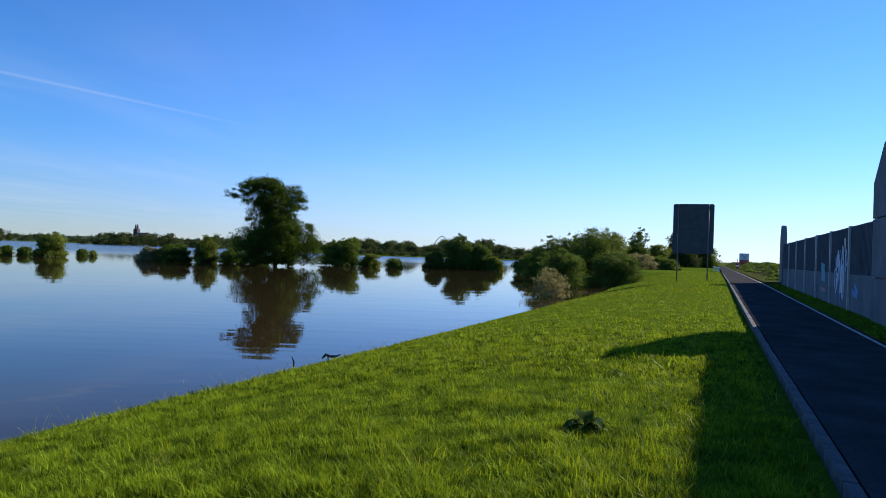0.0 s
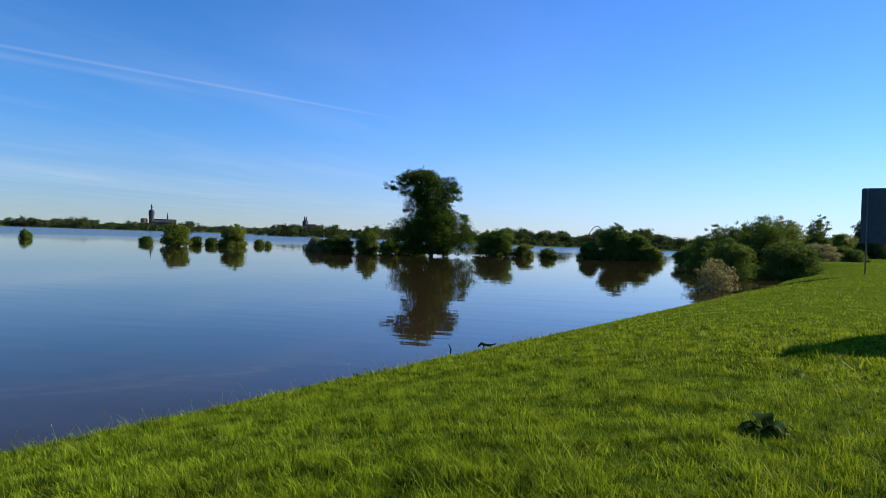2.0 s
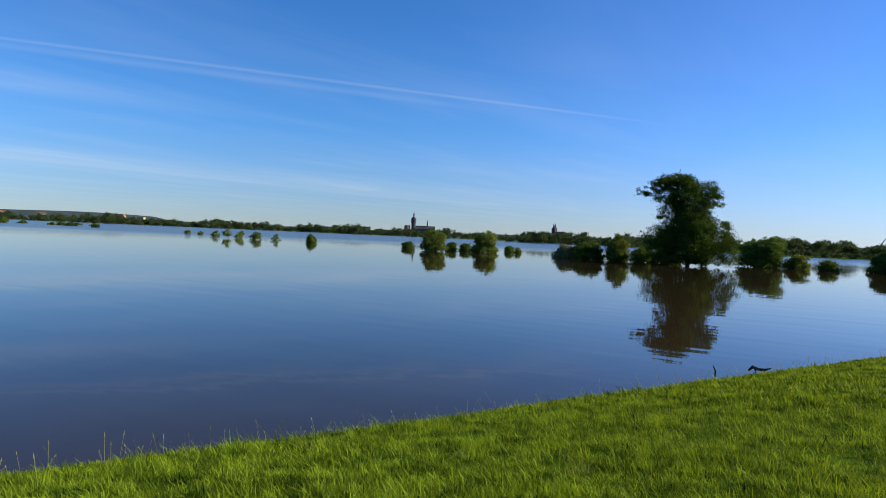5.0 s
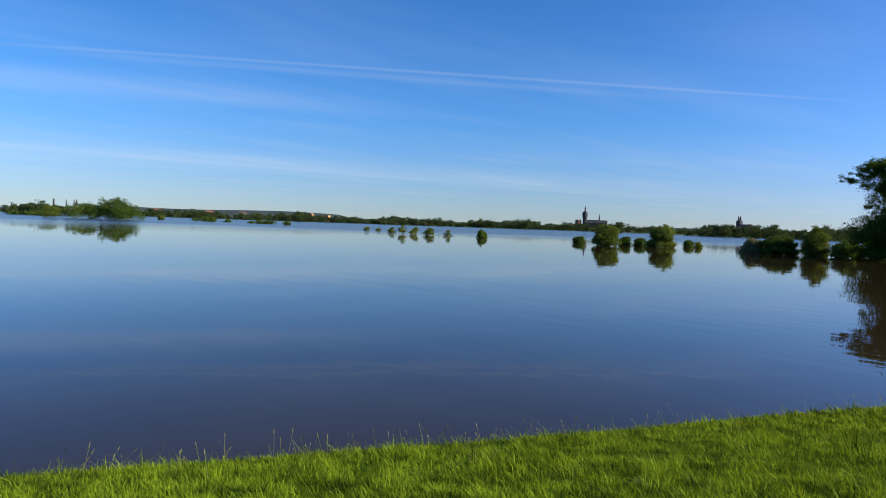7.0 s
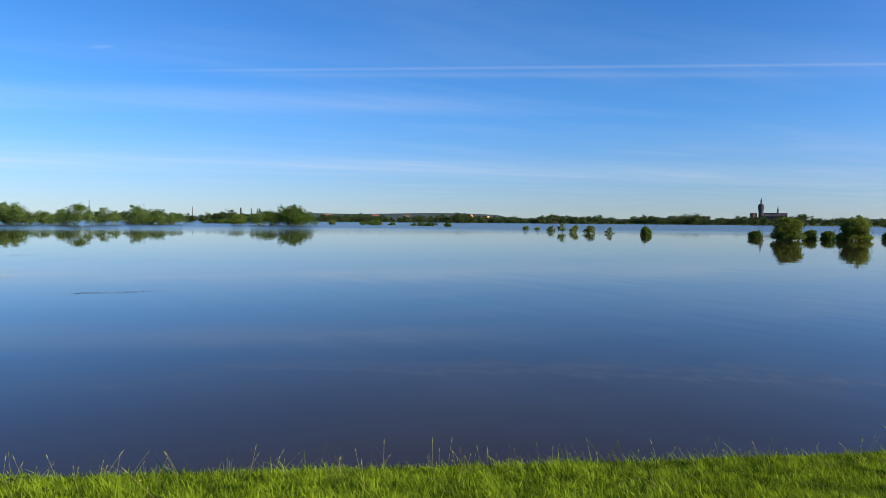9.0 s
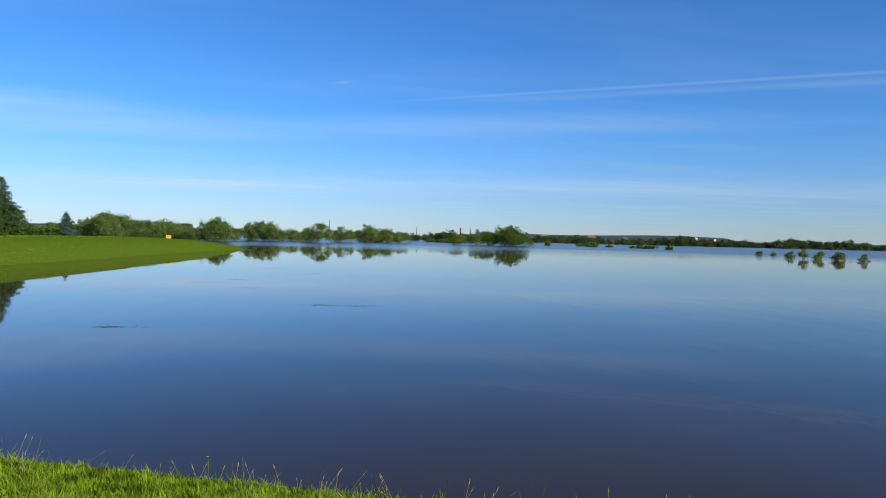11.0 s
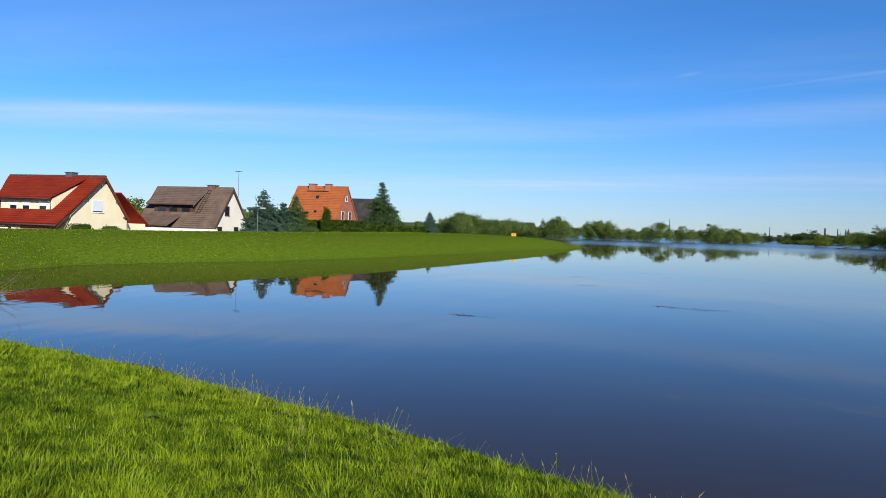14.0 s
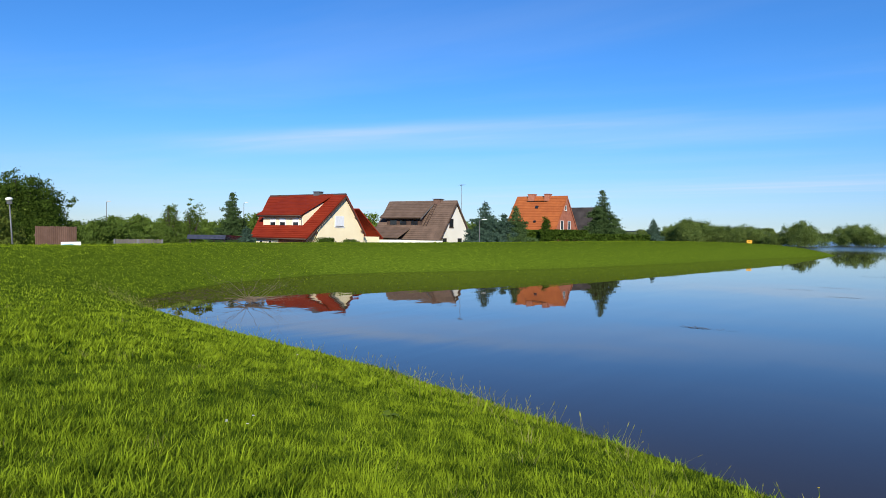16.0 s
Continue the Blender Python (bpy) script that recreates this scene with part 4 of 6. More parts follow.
woods("far_woods", "dark trees on a far spit of land", arc(-80.5, -77.2, 10, (640, 640), (8.5, 9.5), 94, 12), 84, 0.6, 200, M_FAR)
woods("village_trees", "garden trees behind the houses", arc(-160, -118, 150, (190, 170), (4.6, 4.3), 11, 22), 9, 0.24, 620, M_BUSH)
woods("village_trees", "garden trees behind the houses", arc(-166, -150, 26, (95, 120), (3.4, 3.4), 12, 8), 10, 0.17, 1000, M_BUSH)

# ---- the village behind the dike ----


def window(parent, face, a, z, w, h, at, shutter=0.0, frame_mat=None, panes=1):
    """A window on a wall that faces +y ('y') or +x ('x'): a along the wall, z its sill."""
    def put(p0, p1, d0, d1, z0, z1):
        return boxed(p0, p1, at + d0, at + d1, z0, z1) if face == "y" else boxed(at + d0, at + d1, p0, p1, z0, z1)
    fr = part("window", put(a, a + w, -0.06, 0.015, z, z + h), M_GLASS, parent, "dark window pane")
    m = frame_mat or M_FRAME
    t = 0.06
    part("frame", put(a - t, a, -0.05, 0.04, z - t, z + h + t), m, fr)
    part("frame", put(a + w, a + w + t, -0.05, 0.04, z - t, z + h + t), m, fr)
    part("frame", put(a, a + w, -0.05, 0.04, z + h, z + h + t), m, fr)
    part("sill", put(a - t - 0.04, a + w + t + 0.04, -0.05, 0.10, z - t - 0.03, z), m, fr)
    for k in range(1, panes):
        c = a + w * k / panes
        part("glazing_bar", put(c - 0.035, c + 0.035, -0.05, 0.03, z, z + h), m, fr)
    if shutter:
        part("shutter", put(a, a + w, 0.016, 0.035, z + h * (1 - shutter), z + h), M_SHUTTER, fr, "lowered grey roller shutter")
    return fr


def slab(name, p0, p1, y0, y1, thick, material, parent, label=""):
    """A sloping roof plane from p0 (eave: x, z) up to p1 (ridge: x, z), between y0 and y1."""
    d = Vector((p1[0] - p0[0], p1[1] - p0[1])).normalized()
    n = Vector((-d.y, d.x)) * thick
    if n.y < 0:
        n = -n
    return part(name, prism(bmesh.new(), [p0, p1, (p1[0] + n.x, p1[1] + n.y), (p0[0] + n.x, p0[1] + n.y)], y0, y1, "y"), material, parent, label)


def tile_rows(p0, p1, y0, y1, thick, rows, material, parent):
    """Courses of roof tiles: low steps across the slope, one part a course."""
    d = Vector((p1[0] - p0[0], p1[1] - p0[1]))
    n = Vector((-d.y, d.x)).normalized()
    if n.y < 0:
        n = -n
    for k in range(rows):
        a, b = k / rows, (k + 1.0) / rows
        q = [(p0[0] + d.x * a + n.x * thick, p0[1] + d.y * a + n.y * thick), (p0[0] + d.x * b + n.x * thick, p0[1] + d.y * b + n.y * thick),
             (p0[0] + d.x * b + n.x * (thick + 0.012), p0[1] + d.y * b + n.y * (thick + 0.012)), (p0[0] + d.x * a + n.x * (thick + 0.06), p0[1] + d.y * a + n.y * (thick + 0.06))]
        part("tile_course", prism(bmesh.new(), q, y0, y1, "y"), material, parent)


def gable_wall(xa, za, xr, zr, xb, zb, inset, g, y0, y1):
    """Outline of a gable under a roof from eave a over the ridge r to eave b, standing on g."""
    return prism(bmesh.new(), [(xa - inset, g), (xa - inset, za + inset * (zr - za) / abs(xa - xr) - 0.12), (xr, zr - 0.15), (xb + inset, zb + inset * (zr - zb) / abs(xb - xr) - 0.12), (xb + inset, g)], y0, y1, "y")


def red_house():
    h = thing("house", pose(0, 0, -0.3), "cream rendered house with bright red tiled roof and long dormer", "house", "houses behind the dike")
    g, xr, zr = -0.45, -66.0, 7.42
    ya, yb = -69.3, -55.8
    part("wall", gable_wall(-61.2, 3.0, xr, zr, -70.0, 2.9, 0.3, g, ya + 3.4, yb - 0.3), M_CREAM, h, "cream rendered walls")
    r = slab("roof", (-59.3, 2.1), (xr, zr), ya, yb, 0.16, M_REDROOF, h, "bright red tiled roof")
    tile_rows((-59.3, 2.1), (xr, zr), ya, yb, 0.16, 24, M_REDROOF, r)
    for ob in (r, *r.children):              # the eave is shorter than the ridge
        for v in ob.data.vertices:
            if v.co.y < ya + 0.1:
                v.co.y += 4.1 * min(1, max(0, (zr - v.co.z) / (zr - 2.1)))
    r = slab("roof", (-69.7, 2.75), (xr, zr), ya, yb, 0.16, M_REDROOF, h, "bright red tiled roof")
    for z0, z1, x0, x1 in ((2.02, zr - 0.05, -59.35, xr), (2.67, zr - 0.05, -69.75, xr)):
        part("verge_board", prism(bmesh.new(), [(x0, z0), (x1, z1), (x1, z1 - 0.26), (x0, z0 - 0.22)], yb, yb + 0.05, "y"), M_WOOD, h, "dark brown verge board")
    part("ridge_tiles", prism(bmesh.new(), [(xr - 0.18, zr + 0.12), (xr + 0.18, zr + 0.12), (xr + 0.08, zr + 0.30), (xr - 0.08, zr + 0.24)], ya, yb, "y"), M_WOOD, h, "dark ridge tiles")
    # purlin ends and struts under the gable overhang
    for x, z in ((-60.9, 3.05), (-63.4, 5.0), (-68.0, 4.8), (-69.2, 3.1)):
        part("purlin", boxed(x - 0.09, x + 0.09, yb - 0.32, yb + 0.02, z - 0.1, z + 0.1), M_WOOD, h, "dark purlin end")
    # lower walls under the wide eave: a brick stretch beside the cream one
    part("lean_wall", boxed(-60.4, -59.8, -61.0, -56.9, g, 2.35), M_BRICK, h, "red brick wall under the eave")
    part("lean_wall", boxed(-60.4, -59.8, -64.9, -61.01, g, 2.35), M_CREAM, h, "cream wall under the eave")
    for y in (-64.2, -62.6):
        window(h, "x", y, 1.0, 0.45, 0.75, -59.8)
    part("gutter", tube(bmesh.new(), [(-59.22, ya + 4.1, 2.06), (-59.22, yb, 2.06)], [0.075, 0.075], 8), M_WOOD, h, "brown gutter", smooth=True)
    # dormer
    d = part("dormer", prism(bmesh.new(), [(-61.0, 3.3), (-61.0, 4.86), (-64.0, 6.3), (-66.0, 7.1), (-65.6, 6.0)], -65.0, -58.1, "y"), M_CREAM, h, "cream dormer wall")
    rr = slab("dormer_roof", (-60.4, 4.85), (xr + 0.05, 7.5), -65.5, -57.85, 0.13, M_REDROOF, h, "red tiled dormer roof")
    tile_rows((-60.4, 4.85), (xr + 0.05, 7.5), -65.5, -57.85, 0.13, 14, M_REDROOF, rr)
    part("eave_board", boxed(-60.45, -60.35, -65.5, -57.85, 4.70, 4.86), M_WOOD, h, "dark eave board")
    part("gutter", tube(bmesh.new(), [(-60.28, -65.5, 4.82), (-60.28, -57.85, 4.82)], [0.06, 0.06], 8), M_WOOD, h, "grey gutter", smooth=True)
    part("downpipe", tube(bmesh.new(), [(-60.4, -58.25, 4.75), (-60.9, -58.25, 4.4), (-60.92, -58.25, 3.5)], [0.05, 0.05, 0.05], 8), M_STEEL, h, "grey downpipe", smooth=True)
    for y in (-63.7, -62.0, -59.75):
        window(d, "x", y, 3.62, 0.9, 0.85, -60.99, 0.5)
    # gable windows
    window(h, "y", -65.9, 3.6, 1.5, 1.25, yb - 0.3, 0.92)
    window(h, "y", -64.1, 0.6, 1.4, 1.4, yb - 0.3, panes=2, frame_mat=M_WOOD)
    window(h, "y", -67.8, 0.6, 1.4, 1.4, yb - 0.3, panes=2, frame_mat=M_WOOD)
    # slate clad chimney
    c = part("chimney", boxed(-66.35, -65.5, -60.9, -60.0, 6.9, 7.95, bevel=0.02), M_SLATE, h, "slate clad chimney")
    part("chimney_cap", boxed(-66.43, -65.42, -60.98, -59.92, 7.95, 8.03), M_SLATE, c)
    # rear wing
    part("wing_wall", boxed(-74.2, -69.6, -66.0, -57.2, g, 2.4), M_CREAM, h)
    w = slab("wing_roof", (-74.6, 2.1), (-69.6, 5.9), -66.5, -56.9, 0.15, M_REDROOF, h, "red tiled wing roof")
    return h


def brown_house():
    h = thing("house", pose(0, 0, -0.3), "white rendered house with weathered brown tiled roof", "house", "houses behind the dike")
    g, xr, zr, ya, yb = -0.45, -84.4, 7.42, -63.6, -51.4
    part("wall", gable_wall(-80.6, 2.5, xr, zr, -88.3, 2.6, 0.35, g, ya + 0.4, yb - 0.25), M_WHITE, h, "white rendered walls")
    r = slab("roof", (-80.1, 1.95), (xr, zr), ya, yb, 0.15, M_BROWNROOF, h, "brown tiled roof")
    tile_rows((-80.1, 1.95), (xr, zr), ya, yb, 0.15, 20, M_BROWNROOF, r)
    slab("roof", (-88.7, 2.0), (xr, zr), ya, yb, 0.15, M_BROWNROOF, h, "brown tiled roof")
    for x0, z0 in ((-80.05, 1.85), (-88.75, 1.9)):
        part("verge_board", prism(bmesh.new(), [(x0, z0), (xr, zr - 0.05), (xr, zr - 0.33), (x0, z0 - 0.24)], yb, yb + 0.05, "y"), M_WOOD, h, "dark brown verge board")
    part("ridge_tiles", prism(bmesh.new(), [(xr - 0.16, zr + 0.1), (xr + 0.16, zr + 0.1), (xr, zr + 0.28)], ya, yb, "y"), M_BROWNROOF, h)
    d = part("dormer", prism(bmesh.new(), [(-81.6, 3.6), (-81.6, 5.05), (-83.6, 6.5), (-84.3, 6.95), (-83.4, 4.6)], -61.8, -55.6, "y"), M_WOOD, h, "dark timber dormer")
    rr = slab("dormer_roof", (-80.9, 5.05), (xr, 7.5), -62.6, -55.2, 0.13, M_BROWNROOF, h, "brown tiled dormer roof")
    tile_rows((-80.9, 5.05), (xr, 7.5), -62.6, -55.2, 0.13, 10, M_BROWNROOF, rr)
    part("eave_board", prism(bmesh.new(), [(-80.85, 5.02), (xr, 7.5), (xr, 7.38), (-80.85, 4.88)], -55.2, -55.14, "y"), M_KERB, h, "pale barge board")
    for y in (-61.2, -59.4, -57.4):
        window(d, "x", y, 4.0, 1.2, 0.8, -81.58, frame_mat=M_WOOD)
    # porch roof below the dormer
    pr = slab("porch_roof", (-78.2, 2.2), (-81.4, 3.7), -64.6, -57.2, 0.13, M_BROWNROOF, h, "brown tiled porch roof")
    tile_rows((-78.2, 2.2), (-81.4, 3.7), -64.6, -57.2, 0.13, 7, M_BROWNROOF, pr)
    for y in (-64.2, -61.0, -57.6):
        part("porch_post", boxed(-78.6, -78.42, y - 0.09, y + 0.09, g, 2.25), M_WOOD, h, "dark timber porch post")
    part("porch_wall", boxed(-80.6, -80.3, -64.2, -57.4, g, 2.4), M_BRICK, h, "brick wall under the porch")
    c = part("chimney", boxed(-84.9, -83.9, -55.2, -54.1, 6.8, 7.85, bevel=0.02), M_FENCE, h, "brown brick chimney")
    part("chimney_cap", boxed(-85.0, -83.8, -55.3, -54.0, 7.85, 7.95), M_KERB, c)
    # roof ladder
    bm = bmesh.new()
    for y in (-55.0, -54.5):
        tube(bm, [(-81.2, y, 4.05), (-84.0, y, 7.35)], [0.035, 0.035], 5)
    for k in range(9):
        f = (k + 0.5) / 9
        tube(bm, [(-81.2 - 2.8 * f, -55.0, 4.05 + 3.3 * f), (-81.2 - 2.8 * f, -54.5, 4.05 + 3.3 * f)], [0.025, 0.025], 5)
    part("roof_ladder", bm, M_WOOD, h, "dark roof ladder")
    window(h, "y", -83.75, 3.85, 0.9, 1.15, yb - 0.25, frame_mat=M_WOOD)
    window(h, "y", -82.1, 1.0, 0.95, 1.25, yb - 0.25, frame_mat=M_WOOD)
    window(h, "y", -86.0, 1.0, 0.95, 1.25, yb - 0.25, frame_mat=M_WOOD)
    return h


def orange_house():
    h = thing("house", pose(0, 0, -0.3), "red brick house with steep orange tiled roof and two chimneys", "house", "houses behind the dike")
    g, xr, zr, ya, yb = -0.3, -108.0, 9.22, -54.3, -45.0
    part("wall", gable_wall(-103.3, 3.4, xr, zr, -112.9, 3.4, 0.25, g, ya + 0.3, yb - 0.12), M_BRICK, h, "red brick walls")
    r = slab("roof", (-102.6, 2.55), (xr, zr), ya, yb, 0.16, M_ORANGEROOF, h, "steep orange tiled roof")
    tile_rows((-102.6, 2.55), (xr, zr), ya, yb, 0.16, 24, M_ORANGEROOF, r)
    slab("roof", (-113.4, 2.55), (xr, zr), ya, yb, 0.16, M_ORANGEROOF, h, "steep orange tiled roof")
    part("verge_board", prism(bmesh.new(), [(-113.45, 2.5), (xr, zr), (xr, zr - 0.22), (-113.45, 2.3)], yb, yb + 0.04, "y"), M_BRICK, h)
    part("verge_board", prism(bmesh.new(), [(-102.55, 2.5), (xr, zr), (xr, zr - 0.22), (-102.55, 2.3)], yb, yb + 0.04, "y"), M_BRICK, h)
    part("ridge_tiles", prism(bmesh.new(), [(xr - 0.17, zr + 0.1), (xr + 0.17, zr + 0.1), (xr, zr + 0.3)], ya, yb, "y"), M_ORANGEROOF, h)
    for y0, y1 in ((-51.9, -50.8), (-48.9, -48.0)):
        c = part("chimney", boxed(-108.3, -107.3, y0, y1, 8.3, 9.75, bevel=0.02), M_BRICK, h, "red brick chimney")
        part("chimney_cap", boxed(-108.38, -107.22, y0 - 0.08, y1 + 0.08, 9.75, 9.86), M_BRICK, c)
    part("walkway", boxed(-107.35, -107.0, -52.0, -48.2, 8.62, 8.68), M_WOOD, h, "chimney sweep's plank")
    slab("skylight", (-106.35, 7.25), (-106.65, 7.65), -50.0, -49.5, 0.34, M_GLASS, h, "small open roof hatch")
    slab("skylight", (-104.4, 4.85), (-104.65, 5.15), -49.35, -48.95, 0.30, M_GLASS, h, "small roof window")
    window(h, "y", -106.7, 3.95, 1.0, 1.35, yb - 0.12)
    window(h, "y", -109.6, 3.95, 1.0, 1.35, yb - 0.12)
    window(h, "y", -107.9, 7.05, 0.65, 0.75, yb - 0.12)
    return h


red_house()
brown_house()
orange_house()
_bh = thing("house", pose(0, 0, -0.3), "house with dark brown tiled roof behind the spruce", "house", "houses behind the dike")
part("wall", boxed(-131, -124, -56, -46.4, -0.3, 4.0), M_BRICK, _bh)
slab("roof", (-123.0, 3.4), (-127.5, 8.1), -56.5, -46.0, 0.16, M_DARKROOF, _bh, "dark brown tiled roof")
slab("roof", (-132.0, 3.4), (-127.5, 8.1), -56.5, -46.0, 0.16, M_DARKROOF, _bh)
part("ridge_tiles", prism(bmesh.new(), [(-127.7, 8.15), (-127.3, 8.15), (-127.5, 8.4)], -56.5, -46.0, "y"), M_DARKROOF, _bh)


def hedge(x0, y0, x1, y1, w, h, seed, label, n=1800):
    rng = np.random.default_rng(seed)
    z = gz((x0 + x1) / 2, (y0 + y1) / 2)
    t = thing("hedge", pose(0, 0, 0), label, "hedge")
    ln = math.hypot(x1 - x0, y1 - y0)
    a = rng.random(n)
    ax, ay = (x1 - x0) / ln, (y1 - y0) / ln
    s = rng.uniform(-0.5, 0.5, n) * w
    p = np.stack([x0 + (x1 - x0) * a - ay * s, y0 + (y1 - y0) * a + ax * s, z + h * rng.random(n) ** 0.7], 1)
    d = rng.normal(size=(n, 3))
    d /= np.linalg.norm(d, axis=1)[:, None]
    e = np.cross(d, rng.normal(size=(n, 3)))
    e /= np.linalg.norm(e, axis=1)[:, None]
    k = 0.2
    raw("leaves", np.stack([p - d * k, p - e * k * 0.6, p + d * k, p + e * k * 0.6], 1).reshape(-1, 3), quads(n), M_HEDGE, t)
    bm = bmesh.new()
    for q in range(int(ln / 0.8)):
        f = (q + 0.5) / int(ln / 0.8)
        tube(bm, [(x0 + (x1 - x0) * f, y0 + (y1 - y0) * f, z - 0.1), (x0 + (x1 - x0) * f, y0 + (y1 - y0) * f, z + h * 0.8)], [0.04, 0.02], 5)
    part("stems", bm, M_BARK, t)


hedge(-96.5, -44.5, -100.0, -38.2, 1.2, 1.7, 21, "clipped dark hedge in front of the brick house", 3200)
hedge(-93.0, -46.0, -96.4, -44.0, 1.2, 1.6, 22, "clipped dark hedge in front of the brick house", 1600)
hedge(-95.5, -37.2, -99.0, -28.5, 1.0, 1.0, 23, "low clipped hedge on the dike's back slope", 2000)
bush("thuja", -92.0, -41.2, 1.5, 3.6, 1200, M_HEDGE, "slim columnar thuja by the hedge", 71, 0.11, "bush")
bush("garden_bush", -60.2, -53.5, 3.4, 2.0, 900, M_HEDGE, "garden bush in front of the cream gable", 72, 0.11)
bush("garden_bush", -63.4, -52.8, 2.6, 1.8, 800, M_BUSH, "garden bush in front of the cream gable", 73, 0.11)
bush("garden_bush", -29.9, -46.2, 4.4, 3.4, 2200, M_BUSH, "round garden bush behind the dike", 74, 0.11)
bush("garden_tree", -47.5, -97.5, 15.0, 10.8, 9000, M_OAK, "large dark garden tree behind the fence", 75, 0.2, "tree", lobes=26)
bush("garden_tree", -38.0, -90.0, 10.0, 5.4, 6000, M_OAK, "dark garden tree behind the fence", 76, 0.18, "tree", lobes=22)
bush("garden_bush", -31.0, -70.0, 8.0, 5.0, 3000, M_WILLOW, "yellow-green garden bush behind the fence", 77, 0.15)
bush("garden_tree", -67.5, -93.4, 3.6, 7.4, 700, M_BUSH, "airy young garden tree", 78, 0.17, "tree")
bush("garden_tree", -70.2, -91.6, 3.8, 7.0, 700, M_BUSH, "airy young garden tree", 79, 0.17, "tree")
bush("garden_bush", -42.0, -62.0, 4.6, 2.4, 1500, M_BUSH, "wide green garden bush behind the grey fence", 80, 0.13)
bush("garden_bush", -48.0, -72.0, 6.0, 2.8, 1900, M_HEDGE, "wide dark garden bush behind the grey fence", 81, 0.14)
bush("garden_bush", -55.0, -76.0, 6.0, 2.9, 1900, M_BUSH, "wide green garden bush behind the foil shelter", 82, 0.14)


def street_lamp(x, y, h, label, lean=0.0, globe=False):
    z = gz(x, y)
    t = thing("street_lamp", pose(x, y, z - 0.1, 0, lean, 0), label, "street lamp")
    part("pole", tube(bmesh.new(), [(0, 0, 0), (0, 0, h)], [0.055, 0.035], 10), M_POLE, t, smooth=True)
    if globe:
        bm = bmesh.new()
        bmesh.ops.create_uvsphere(bm, u_segments=16, v_segments=8, radius=0.2, matrix=Matrix.Translation((0, 0, h)) @ Matrix.Diagonal((1, 1, 0.55, 1)))
        part("shade", bm, M_LAMPHEAD, t, "pale domed lamp shade", smooth=True)
        part("collar", boxed(-0.1, 0.1, -0.1, 0.1, h - 0.28, h - 0.12), M_POLE, t)
    else:
        part("arm", tube(bmesh.new(), [(0, 0, h - 0.02), (0.1, 0.5, h + 0.08)], [0.04, 0.035], 8), M_POLE, t)
        part("lamp_head", boxed(-0.02, 0.2, 0.4, 1.0, h + 0.04, h + 0.14, bevel=0.03), M_LAMPHEAD, t)


street_lamp(-21.2, -40.6, 3.7, "grey street lamp with pale domed shade, leaning slightly", 4, True)
street_lamp(-52.4, -85.2, 6.6, "tall street lamp with angled head among the trees")
street_lamp(-73.0, -83.0, 7.1, "tall street lamp with angled head behind the roof")
street_lamp(-75.6, -75.5, 6.6, "tall street lamp with angled head behind the roof")
street_lamp(-73.6, -41.2, 4.1, "street lamp in front of the blue spruces")

# antenna mast beside the white house
_an = thing("antenna_mast", pose(-88.0, -53.0, -0.4), "thin aerial mast with crossbar above the brown roof", "antenna")
part("pole", tube(bmesh.new(), [(0, 0, 0), (0, 0, 10.3)], [0.04, 0.03], 6), M_POLE, _an)
part("crossbar", tube(bmesh.new(), [(-0.5, -0.6, 10.2), (0.5, 0.6, 10.2)], [0.025, 0.025], 5), M_POLE, _an)
for f in (-0.7, -0.3, 0.3, 0.7):
    part("element", tube(bmesh.new(), [(0.5 * f - 0.3, 0.6 * f + 0.25, 10.24), (0.5 * f + 0.3, 0.6 * f - 0.25, 10.24)], [0.015, 0.015], 5), M_POLE, _an)

# board fence, banner, low foil roof and yellow marker on and behind the dike
_fx = thing("board_fence", pose(-20.5, -36.6, 0), "tall brown board fence behind the dike", "fence")
for k in range(20):
    f = k / 19
    x, y = -1.62 * f, 0.83 * f
    ob = part("board", boxed(x - 0.046, x + 0.040, y - 0.03, y + 0.03, gz(-20.5 + x, -36.6 + y) - 0.1, 2.72 + random.uniform(-0.015, 0.015)), M_FENCE, _fx)
part("rail", prism(bmesh.new(), [(0.05, -0.1), (-1.66, 0.78), (-1.66, 0.74), (0.05, -0.14)], 2.2, 2.3, "z"), M_FENCE, _fx)
_bn = thing("banner", pose(-20.9, -33.9, 0, 0, 0, -25), "low pale banner lying on the dike crest", "banner")
part("sheet", prism(bmesh.new(), [(-0.45, 1.70), (0.45, 1.68), (0.45, 1.93), (-0.45, 1.95)], 0, 0.02, "y"), M_BANNER, _bn)
part("stripe", prism(bmesh.new(), [(-0.1, 1.72), (0.42, 1.71), (0.42, 1.8), (-0.1, 1.82)], 0.022, 0.027, "y"), M_SPRAY_C, _bn, "blue-green stripe on the banner")
_gf = thing("low_fence", pose(-25.7, -38.2, 0, 0, 0, -32), "low weathered grey board fence with pale posts behind the dike", "fence")
for k in range(16):
    x = -0.17 * k - 0.1
    part("board", boxed(x - 0.078, x + 0.078, -0.02, 0.02, 0.2, 2.02 + random.uniform(-0.02, 0.02)), M_GREYWOOD, _gf)
for x in (-0.05, -1.35, -2.72):
    part("post", boxed(x - 0.045, x + 0.045, 0.022, 0.1, -0.2, 2.03, bevel=0.01), M_CONC, _gf, "pale square post")
_cp = thing("foil_shelter", pose(-52.0, -62.0, 0, 0, 0, 35), "low shelter with shiny dark foil roof", "shelter")
part("roof", prism(bmesh.new(), [(-4.5, 1.5), (-4.2, 1.95), (4.2, 2.15), (4.5, 1.7)], -2, 2, "y"), M_TARP, _cp, "shiny dark foil roof")
